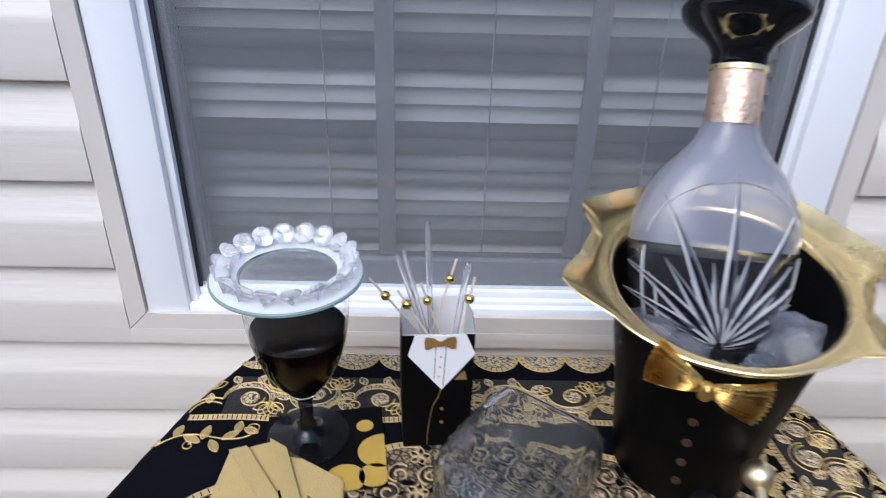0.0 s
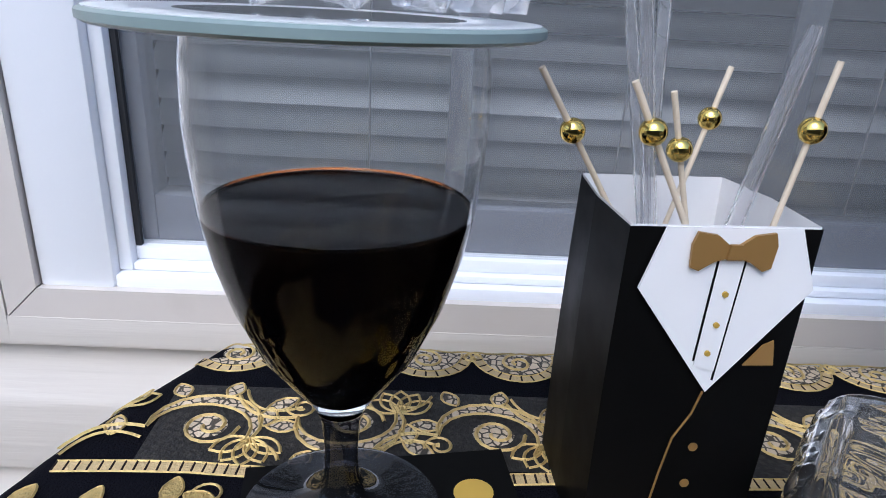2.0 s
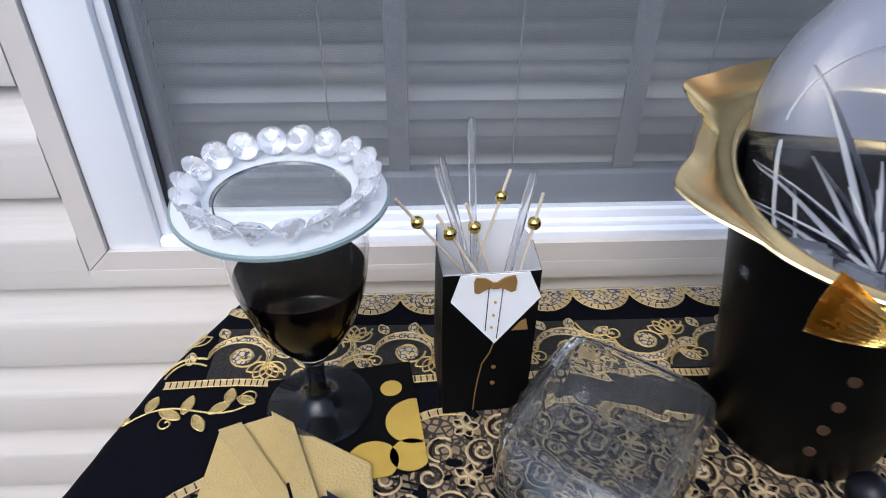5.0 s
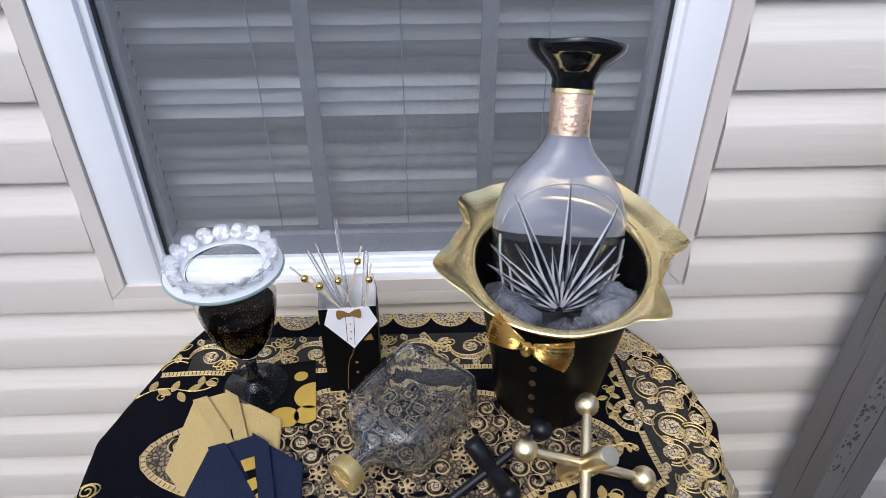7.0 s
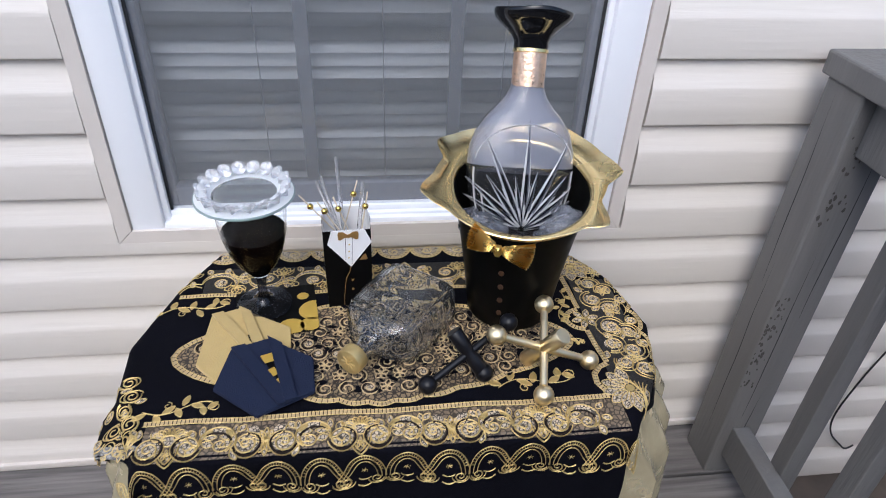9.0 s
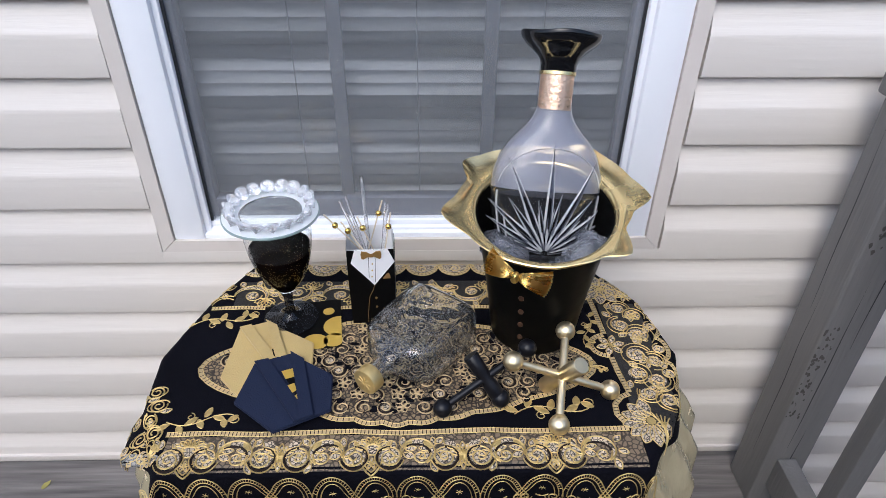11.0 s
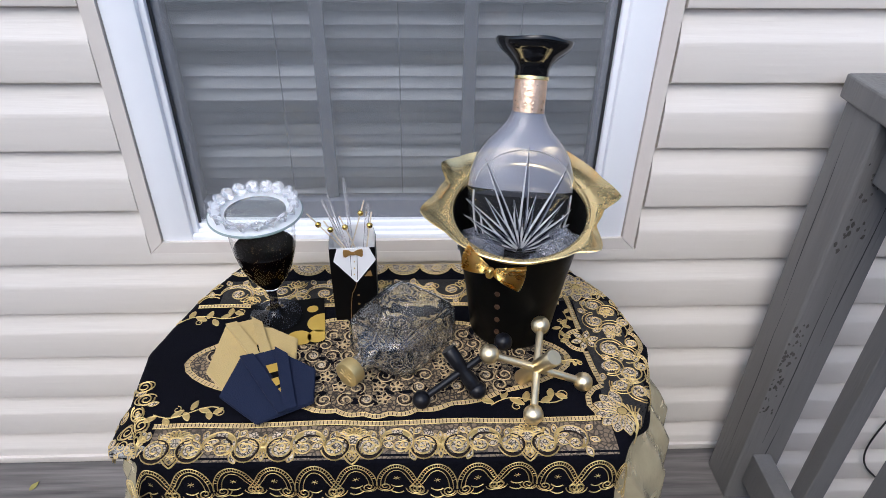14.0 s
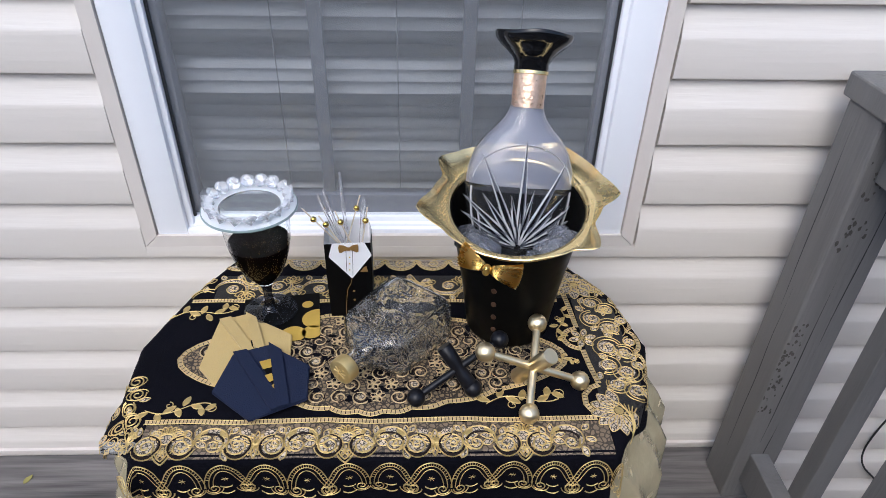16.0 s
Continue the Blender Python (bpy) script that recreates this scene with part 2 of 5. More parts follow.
TUBE.node_tree.nodes["Principled BSDF"].inputs["Transmission Weight"].default_value = 0.93
PLATEGLASS = glass("plate_glass", (0.95, 0.98, 0.97), 0.0, 1.45)
FROST = material("frosted_edge", (0.23, 0.295, 0.29), 0.35, var=0.1)
# clear spirit; the dark tint stands for the black bucket refracted in it
DARKSPIRIT = hollow_glass("dark_tinted_spirit", (0.12, 0.125, 0.145), 0.005, 1.42, rough=0.10, grow=2.5)
ICE = glass("ice", (0.88, 0.90, 0.98), 0.14, 1.31, bump=0.6, bump_scale=80)
ICE.node_tree.nodes["Principled BSDF"].inputs["Transmission Weight"].default_value = 0.93
COLA = material("dark_drink", (0.0016, 0.0008, 0.0006), 0.3, var=0.2, spec=0.0)
COLA.node_tree.nodes["Principled BSDF"].inputs["IOR"].default_value = 1.01
COLATOP = material("drink_surface", (0.004, 0.0018, 0.001), 0.05, var=0.2, spec=0.10)
AMBER = glass("amber_meniscus", (0.45, 0.16, 0.05), 0.02, 1.34)
BLACKGLOSS = material("black_gloss", (0.006, 0.006, 0.007), 0.09, var=0.1, spec=0.4)
BLACKSATIN = material("black_satin_metal", (0.0035, 0.0034, 0.0032), 0.38, var=0.2, scale=40, bump=0.05, spec=0.07)
BLACKCARD = material("black_card", (0.0026, 0.0025, 0.0025), 0.5, spec=0.09, var=0.2, scale=50)
BLACKMATTE = material("black_matte_paint", (0.006, 0.006, 0.008), 0.36, var=0.2, scale=80, spec=0.28)
GOLDRIM = material("polished_gold", (0.92, 0.73, 0.36), 0.24, metal=1.0, var=0.03, scale=12)
GOLDMATTE = material("brushed_gold", (0.90, 0.75, 0.47), 0.38, metal=1.0, var=0.05, scale=60, bump=0.15, bump_scale=260)
CAPGOLD = material("aged_gold_cap", (0.74, 0.56, 0.24), 0.45, metal=0.8, var=0.15, scale=90, bump=0.3, bump_scale=200)
GOLDFOIL = material("gold_bow_metal", (0.88, 0.60, 0.17), 0.28, metal=1.0, var=0.12, scale=60, bump=0.3, bump_scale=160)
GOLDBALL = material("gold_bead", (0.85, 0.62, 0.16), 0.08, metal=1.0, var=0.03)
GOLDPRINT = material("gold_print", (0.52, 0.34, 0.055), 0.45, metal=0.15, var=0.12, scale=50)
BRONZE = material("bronze_print", (0.30, 0.17, 0.05), 0.45, metal=0.3, var=0.15)
NAPGOLD = material("gold_napkin", (0.50, 0.36, 0.13), 0.75, var=0.08, scale=120, bump=0.5, bump_scale=600, sheen=0.2)
NAPBLUE = material("navy_napkin", (0.013, 0.018, 0.042), 0.85, var=0.10, scale=120, bump=0.5, bump_scale=600, spec=0.2)
WHITECARD = material("white_card", (0.80, 0.79, 0.79), 0.6, var=0.03, scale=30)
PICKWOOD = material("bamboo_pick", (0.66, 0.56, 0.42), 0.6, var=0.12, scale=200)
FOIL = material("copper_foil_label", (0.80, 0.55, 0.38), 0.32, metal=0.85, var=0.22, scale=160, bump=0.5, bump_scale=220)
CABLE = material("black_cable", (0.02, 0.02, 0.02), 0.5, var=0.1)
LEAF = material("dry_leaf", (0.30, 0.27, 0.07), 0.7, var=0.3, scale=80)


# ---- mesh helpers ----
def part(name, bm, mat, parent=None, label="", smooth=False, angle=35):
    me = bpy.data.meshes.new(name)
    bmesh.ops.recalc_face_normals(bm, faces=bm.faces)
    if smooth:
        for f in bm.faces:
            f.smooth = True
        for e in bm.edges:
            if len(e.link_faces) == 2 and e.calc_face_angle(0) > radians(angle):
                e.smooth = False
    bm.to_mesh(me)
    bm.free()
    me.materials.append(mat)
    ob = new(name, me)
    if parent is not None:
        ob.parent = parent
    if label:
        tagged(ob, label)
    return ob


def empty(name, m=None):
    ob = new(name)
    ob.empty_display_size = 0.02
    if m is not None:
        ob.matrix_basis = m
    return ob


def box(bm, x0, x1, y0, y1, z0, z1, bevel=0.0, m=None):
    vs = [bm.verts.new((x, y, z)) for x in (x0, x1) for y in (y0, y1) for z in (z0, z1)]
    fs = [bm.faces.new([vs[i] for i in q]) for q in ((0, 1, 3, 2), (4, 6, 7, 5), (0, 4, 5, 1), (2, 3, 7, 6), (0, 2, 6, 4), (1, 5, 7, 3))]
    if m is not None:
        bmesh.ops.transform(bm, matrix=m, verts=vs)
    if bevel:
        es = list({e for f in fs for e in f.edges})
        bmesh.ops.bevel(bm, geom=es, offset=bevel, segments=2, profile=0.5, affect='EDGES')
    return vs


def lathe(bm, profile, segs=48, m=None, sy=1.0, close=False):
    """Turns (r, z) pairs round z. Ends at r = 0 are capped by a fan. sy flattens it."""
    rings = []
    for r, z in profile:
        if r <= 1e-6:
            rings.append([bm.verts.new((0, 0, z))])
        else:
            rings.append([bm.verts.new((r * math.cos(2 * math.pi * i / segs), sy * r * math.sin(2 * math.pi * i / segs), z)) for i in range(segs)])
    pairs = list(zip(rings, rings[1:]))
    if close:
        pairs.append((rings[-1], rings[0]))
    for a, b in pairs:
        for i in range(segs):
            j = (i + 1) % segs
            if len(a) == 1 and len(b) == 1:
                continue
            if len(a) == 1:
                bm.faces.new((a[0], b[i], b[j]))
            elif len(b) == 1:
                bm.faces.new((a[i], a[j], b[0]))
            else:
                bm.faces.new((a[i], a[j], b[j], b[i]))
    vs = [v for ring in rings for v in ring]
    if m is not None:
        bmesh.ops.transform(bm, matrix=m, verts=vs)
    return vs


def along(a, b):
    """The matrix that stands z along a to b, with its foot at a."""
    a, b = Vector(a), Vector(b)
    return Matrix.Translation(a) @ (b - a).to_track_quat('Z', 'Y').to_matrix().to_4x4()


def rod(bm, a, b, r0, r1=None, segs=12):
    h = (Vector(b) - Vector(a)).length
    r1 = r0 if r1 is None else r1
    return lathe(bm, [(0, 0), (r0, 0), (r1, h), (0, h)], segs, along(a, b))


def ball(bm, c, r, segs=24):
    n = segs // 2
    prof = [(r * math.sin(math.pi * i / n), -r * math.cos(math.pi * i / n)) for i in range(n + 1)]
    prof[0], prof[-1] = (0, -r), (0, r)
    return lathe(bm, prof, segs, Matrix.Translation(c))


def slab(bm, pts, z0, z1, m=None):
    """A flat polygon with thickness."""
    lo = [bm.verts.new((x, y, z0)) for x, y in pts]
    hi = [bm.verts.new((x, y, z1)) for x, y in pts]
    bm.faces.new(lo[::-1])
    bm.faces.new(hi)
    n = len(pts)
    for i in range(n):
        j = (i + 1) % n
        bm.faces.new((lo[i], lo[j], hi[j], hi[i]))
    if m is not None:
        bmesh.ops.transform(bm, matrix=m, verts=lo + hi)
    return lo + hi


def disc(cx, cy, r, n=20, a0=0, a1=360):
    return [(cx + r * math.cos(radians(a0 + (a1 - a0) * i / (n if a1 - a0 >= 360 else n - 1))), cy + r * math.sin(radians(a0 + (a1 - a0) * i / (n if a1 - a0 >= 360 else n - 1)))) for i in range(n)]


# ---- setting ----
COURSE, LINE = 0.1143, 0.890          # height of a siding course; height of one lap
WX0, WX1, WZ0, WZ1 = -0.315, 0.541, 0.583, 2.02   # hole for the window
DECK_X = 0.93


def siding_course(z0, x0, x1, bottom=0.0, top=1.0):
    """One Dutch lap course: flat lower face, bevel above it running back under the next lap."""
    prof = [(0.020, 0.0), (0.006, 0.0), (0.0, 0.0006), (-0.0034, 0.0026), (-0.0044, 0.0060), (-0.0034, 0.53 * COURSE), (-0.0032, 0.565 * COURSE), (-0.0024, 0.595 * COURSE), (-0.0010, 0.625 * COURSE), (0.0118, 0.985 * COURSE), (0.0125, 1.02 * COURSE), (0.020, 1.02 * COURSE)]
    bm = bmesh.new()
    pts = [(y, z) for y, z in prof]
    n = 10
    cols = []
    for i in range(n + 1):
        x = x0 + (x1 - x0) * i / n
        wob = 0.0006 * math.sin(x * 3.1 + z0 * 17)
        cols.append([bm.verts.new((x, y, z0 + min(max(z, bottom * COURSE), top * COURSE * 1.02) + wob)) for y, z in pts])
    for a, b in zip(cols, cols[1:]):
        for i in range(len(pts)):
            j = (i + 1) % len(pts)
            bm.faces.new((a[i], a[j], b[j], b[i]))
    bm.faces.new(cols[0])
    bm.faces.new(cols[-1][::-1])
    return bm


def build_walls():
    bm = bmesh.new()
    for x0, x1, z0, z1 in ((-3, WX0, -0.5, 2.7), (WX1, 3, -0.5, 2.7), (WX0, WX1, -0.5, WZ0), (WX0, WX1, WZ1, 2.7)):
        box(bm, x0, x1, 0.022, 0.14, z0, z1)
    wall = part("wall_north", bm, SIDING)
    tagged(wall, "beige vinyl lap siding wall of the house behind the table", "wall", kind="structure")
    return wall


def build_deck():
    deck = empty("floor")
    tagged(deck, "weathered grey wooden deck boards", "deck", kind="structure")
    bm = bmesh.new()
    box(bm, -2.6, DECK_X - 0.02, -2.9, 0.0, -0.16, -0.045)
    part("joist", bm, DECK, deck)
    y = -0.004
    first = None
    while y > -2.8:
        if first is None:
            bm = bmesh.new()
            box(bm, -2.6, DECK_X, -0.137, 0, -0.034, 0.0, 0.003)
            first = part("deck_board", bm, DECKWOOD, deck)
            first.location = (0, y, 0)
        else:
            ob = new("deck_board", first.data)
            ob.parent = deck
            ob.location = (random.uniform(-0.02, 0.0), y, random.uniform(-0.002, 0.0))
        y -= 0.1435
    bm = bmesh.new()
    for i in range(41):
        for j in range(41):
            x, yy = -60 + 3 * i, -60 + 3 * j
            bm.verts.new((x, yy, -0.30 + (0.02 * noise.noise((x * 0.2, yy * 0.2, 0)))))
    bm.verts.ensure_lookup_table()
    for i in range(40):
        for j in range(40):
            a = i * 41 + j
            bm.faces.new((bm.verts[a], bm.verts[a + 1], bm.verts[a + 42], bm.verts[a + 41]))
    tagged(part("ground", bm, EARTH), "dark bare earth below the deck", "ground", kind="structure")


def build_leaf():
    bm = bmesh.new()
    pts = [(-0.010, 0), (-0.006, 0.005), (0.002, 0.0065), (0.009, 0.003), (0.014, 0), (0.008, -0.004), (0, -0.0055), (-0.007, -0.004)]
    slab(bm, pts, 0, 0.0006, pose(-0.70, -0.075, 0.0025, 6, -8, 60))
    tagged(part("fallen_leaf", bm, LEAF), "small dry yellow-green leaf on the deck", "leaf")


def build_sky_blocker():
    # added out of view: blocks low sky light and gives dark reflections
    bm = bmesh.new()
    box(bm, -8, 8, -3.3, -3.1, -0.3, 1.85)
    tagged(part("wall_south", bm, BLOCKERDARK), "unseen dark wall added to block the low sky", "wall", kind="structure")


def frame_ring(bm, x0, x1, z0, z1, w, y0, y1, bevel=0.0, wb=None, wt=None):
    """Four mitred-looking members round an opening, butted end to end."""
    wb, wt = wb or w, wt or w
    box(bm, x0, x0 + w, y0, y1, z0, z1, bevel)
    box(bm, x1 - w, x1, y0, y1, z0, z1, bevel)
    box(bm, x0 + w, x1 - w, y0 + 0.0006, y1, z0, z0 + wb, bevel)
    box(bm, x0 + w, x1 - w, y0 + 0.0006, y1, z1 - wt, z1, bevel)


def mitre_frame(bm, x0, x1, z0, z1, w, y0, y1, gap=0.0006):
    """Four mitred members with a hairline joint at the corners."""
    def member(a, b, c, d):
        lo = [bm.verts.new((p[0], y0, p[1])) for p in (a, b, c, d)]
        hi = [bm.verts.new((p[0], y1, p[1])) for p in (a, b, c, d)]
        bm.faces.new(lo)
        bm.faces.new(hi[::-1])
        for i in range(4):
            j = (i + 1) % 4
            bm.faces.new((lo[i], lo[j], hi[j], hi[i]))
    g = gap
    member((x0 + g, z0), (x1 - g, z0), (x1 - w - g, z0 + w), (x0 + w + g, z0 + w))
    member((x0 + g, z1), (x1 - g, z1), (x1 - w - g, z1 - w), (x0 + w + g, z1 - w))
    member((x0, z0 + g), (x0 + w, z0 + w + g), (x0 + w, z1 - w - g), (x0, z1 - g))
    member((x1, z0 + g), (x1 - w, z0 + w + g), (x1 - w, z1 - w - g), (x1, z1 - g))


def build_window():
    win = empty("window_1")
    tagged(win, "white vinyl window with grilles, screen and closed blinds", "window", kind="structure")
    bm = bmesh.new()
    mitre_frame(bm, -0.331, 0.553, 0.573, 2.036, 0.024, -0.003, 0.03)
    part("trim", bm, TRIM, win, "beige channel trim round the window")
    bm = bmesh.new()
    fx0, fx1, fz0, fz1 = -0.306, 0.528, 0.5965, 2.011
    # flat outer frame: sides, sill and head
    box(bm, fx0, fx0 + 0.053, 0.002, 0.06, fz0, fz1, 0.0025)
    box(bm, fx1 - 0.053, fx1, 0.002, 0.06, fz0, fz1, 0.0025)
    box(bm, fx0 + 0.053, fx1 - 0.053, 0.004, 0.06, fz0, fz0 + 0.010, 0.0015)
    box(bm, fx0 + 0.053, fx1 - 0.053, 0.004, 0.06, fz1 - 0.05, fz1, 0.0015)
    part("window_frame", bm, VINYL, win, smooth=True)
    ix0, ix1 = fx0 + 0.053, fx1 - 0.053
    bm = bmesh.new()
    # stepped inner tracks
    box(bm, ix0, ix0 + 0.010, 0.012, 0.06, fz0 + 0.0105, fz1 - 0.05, 0.0015)
    box(bm, ix1 - 0.010, ix1, 0.012, 0.06, fz0 + 0.0105, fz1 - 0.05, 0.0015)
    box(bm, ix0 + 0.010, ix1 - 0.010, 0.013, 0.06, fz0 + 0.0105, fz0 + 0.0165, 0.0015)
    box(bm, ix0 + 0.010, ix1 - 0.010, 0.020, 0.06, fz0 + 0.0167, fz0 + 0.0270, 0.0015)
    part("track", bm, VINYL, win, smooth=True)
    for xa, xb in ((ix0 + 0.0102, ix0 + 0.0142), (ix1 - 0.0142, ix1 - 0.0102)):
        bm = bmesh.new()
        box(bm, xa, xb, 0.021, 0.0255, fz0 + 0.0272, 1.46)
        part("gasket", bm, GASKET, win, "dark rubber seal")
    sx0, sx1 = ix0 + 0.010, ix1 - 0.010
    sz0 = fz0 + 0.0272
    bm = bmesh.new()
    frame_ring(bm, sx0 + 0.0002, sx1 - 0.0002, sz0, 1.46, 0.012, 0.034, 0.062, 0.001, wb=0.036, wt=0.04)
    part("sash", bm, SHADEDSASH, win, smooth=True)
    gx0, gx1 = sx0 + 0.012, sx1 - 0.012
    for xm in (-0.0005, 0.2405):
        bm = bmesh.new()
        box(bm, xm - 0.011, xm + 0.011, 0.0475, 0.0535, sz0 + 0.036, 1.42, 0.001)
        part("muntin", bm, SHADEDSASH, win)
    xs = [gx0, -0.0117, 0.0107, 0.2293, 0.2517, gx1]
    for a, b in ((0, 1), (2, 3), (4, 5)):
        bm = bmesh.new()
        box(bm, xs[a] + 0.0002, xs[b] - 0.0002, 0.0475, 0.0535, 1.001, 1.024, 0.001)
        part("muntin", bm, SHADEDSASH, win)
    bm = bmesh.new()
    box(bm, gx0 - 0.004, gx1 + 0.004, 0.0445, 0.0465, sz0 + 0.022, 1.43)
    pane = part("pane", bm, PANE, win)
    pane.visible_shadow = False
    bm = bmesh.new()
    vs = [bm.verts.new(p) for p in ((sx0, 0.026, sz0), (sx1, 0.026, sz0), (sx1, 0.026, 1.46), (sx0, 0.026, 1.46))]
    bm.faces.new(vs)
    part("insect_screen", bm, SCREEN, win, "fine grey insect screen")
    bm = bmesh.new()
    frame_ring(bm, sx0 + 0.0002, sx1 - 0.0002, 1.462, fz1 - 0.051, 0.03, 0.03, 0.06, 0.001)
    part("sash", bm, SHADEDSASH, win)
    bm = bmesh.new()
    box(bm, sx0 + 0.03, sx1 - 0.03, 0.044, 0.047, 1.49, fz1 - 0.08)
    part("pane", bm, PANE, win).visible_shadow = False
    # added box behind the blind, coloured dark for the shade of the unlit room
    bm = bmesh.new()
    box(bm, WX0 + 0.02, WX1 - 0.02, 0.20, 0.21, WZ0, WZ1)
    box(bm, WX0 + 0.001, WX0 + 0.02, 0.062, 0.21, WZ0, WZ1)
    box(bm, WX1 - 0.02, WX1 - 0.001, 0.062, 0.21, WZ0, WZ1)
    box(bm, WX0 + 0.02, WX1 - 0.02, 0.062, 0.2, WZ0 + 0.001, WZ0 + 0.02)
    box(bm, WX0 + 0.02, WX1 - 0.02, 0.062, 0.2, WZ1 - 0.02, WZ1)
    part("reveal", bm, ROOMSHADE, win)
    # blind
    blind = empty("window_blind")
    tagged(blind, "closed grey-white slatted blind behind the window", "blind")
    bm = bmesh.new()
    w, n = 0.025, 6
    x0, x1 = gx0 - 0.012, gx1 + 0.012
    rows = []
    for i in range(n + 1):
        s = (i / n - 0.5) * w
        bow = 0.0022 * (1 - (2 * i / n - 1) ** 2)
        rows.append((bm.verts.new((x0, -bow, s)), bm.verts.new((x1, -bow, s))))
    for a, b in zip(rows, rows[1:]):
        bm.faces.new((a[0], a[1], b[1], b[0]))
    bmesh.ops.solidify(bm, geom=bm.faces[:], thickness=0.0006)
    slat = part("slat", bm, BLIND, blind, smooth=True)
    z = 0.648
    k = 0
    rnd = random.Random(4)
    while z < 1.99:
        ob = slat if k == 0 else new("slat", slat.data)
        ob.parent = blind
        ob.matrix_basis = pose(0, 0.092, z, -38 + rnd.uniform(-0.8, 0.8), rnd.uniform(-0.05, 0.05), 0)
        z += 0.0213
        k += 1
    for xc in (-0.075, 0.125, 0.325):
        bm = bmesh.new()
        rod(bm, (xc, 0.0795, 0.62), (xc, 0.0795, 1.98), 0.0008, segs=6)
        part("ladder_cord", bm, CORD, blind)


def build_railing():
    rail = empty("deck_railing")
    tagged(rail, "grey painted wooden deck railing with square posts", "railing")
    bm = bmesh.new()
    box(bm, 0.818, 0.907, -0.140, -0.051, 0.0, 0.882, 0.004)
    post = part("post", bm, POST, rail)
    rnd = random.Random(5)
    for face, c0, z0, z1 in (("x", -0.085, 0.50, 0.862), ("x", -0.100, 0.12, 0.55), ("y", 0.853, 0.18, 0.60), ("y", 0.880, 0.45, 0.80), ("y", 0.868, 0.05, 0.24)):
        bm = bmesh.new()
        n, prev = 16, None
        for i in range(n + 1):
            f = i / n
            z = z0 + (z1 - z0) * f
            c = c0 + 0.004 * noise.noise((z * 7, c0 * 30, 0.5)) + 0.003 * f
            w = 0.0011 * math.sin(math.pi * min(1, f + 0.04)) + 0.0001
            pts = ((0.8176, c - w, z), (0.8176, c + w, z)) if face == "x" else ((c - w, -0.1404, z), (c + w, -0.1404, z))
            row = [bm.verts.new(p) for p in pts]
            if prev:
                bm.faces.new((prev[0], prev[1], row[1], row[0]))
            prev = row
        part("crack", bm, GASKET, post, "dark split along the grain")
    bm = bmesh.new()
    for k in range(90):   # paint flaked off along the arris and near the top
        z = 0.50 - 0.24 * rnd.random() ** 1.2 if k < 60 else rnd.uniform(0.66, 0.85)
        x = 0.8195 + (0.026 * rnd.random() ** 1.6 if k < 60 else rnd.uniform(0.004, 0.05))
        r = rnd.uniform(0.0012, 0.0036)
        vs = [bm.verts.new((max(0.8186, x + r * (0.6 + 0.7 * rnd.random()) * math.cos(a * 0.9)), -0.1403 - 0.0006 * rnd.random(), z + 1.6 * r * (0.6 + 0.7 * rnd.random()) * math.sin(a * 0.9))) for a in range(7)]
        bm.faces.new(vs)
    tagged(part("bare_patch", bm, BAREWOOD, post, "grey-brown wood where paint has flaked off"), kind="stuff")
    bm = bmesh.new()
    box(bm, 0.812, 0.952, -1.60, -0.038, 0.8825, 0.921, 0.004)
    part("cap_rail", bm, POST, rail)
    bm = bmesh.new()
    box(bm, 0.842, 0.880, -1.60, -0.1405, 0.06, 0.148, 0.003)
    part("bottom_rail", bm, POST, rail)
    bm = bmesh.new()
    box(bm, 0.842, 0.880, -1.60, -0.1405, 0.785, 0.873, 0.003)
    part("top_rail", bm, POST, rail)
    for i in range(10):
        y = -0.245 - 0.135 * i
        bm = bmesh.new()
        box(bm, 0.8805, 0.918, y - 0.019, y + 0.019, 0.03, 0.865, 0.002)
        part("baluster", bm, POST, rail)


# ---- table, cloths ----
TOP = 0.618
EDGE = [(-0.135, -0.112), (-0.178, -0.20), (-0.213, -0.31), (-0.205, -0.40), (-0.165, -0.486), (0.392, -0.486), (0.446, -0.40), (0.470, -0.31), (0.444, -0.20), (0.385, -0.112)]


def nearest_edge(x, y):
    """The nearest point of the table's outline, whether (x, y) lies inside it, and the distance."""
    best, inside = None, True
    n = len(EDGE)
    for i in range(n):
        ax, ay = EDGE[i]
        bx, by = EDGE[(i + 1) % n]
        ex, ey = bx - ax, by - ay
        t = max(0, min(1, ((x - ax) * ex + (y - ay) * ey) / (ex * ex + ey * ey)))
        qx, qy = ax + t * ex, ay + t * ey
        d = math.hypot(x - qx, y - qy)
        if ex * (y - ay) - ey * (x - ax) < 0:
            inside = False
        if best is None or d < best[0]:
            best = (d, qx, qy)
    return best, inside


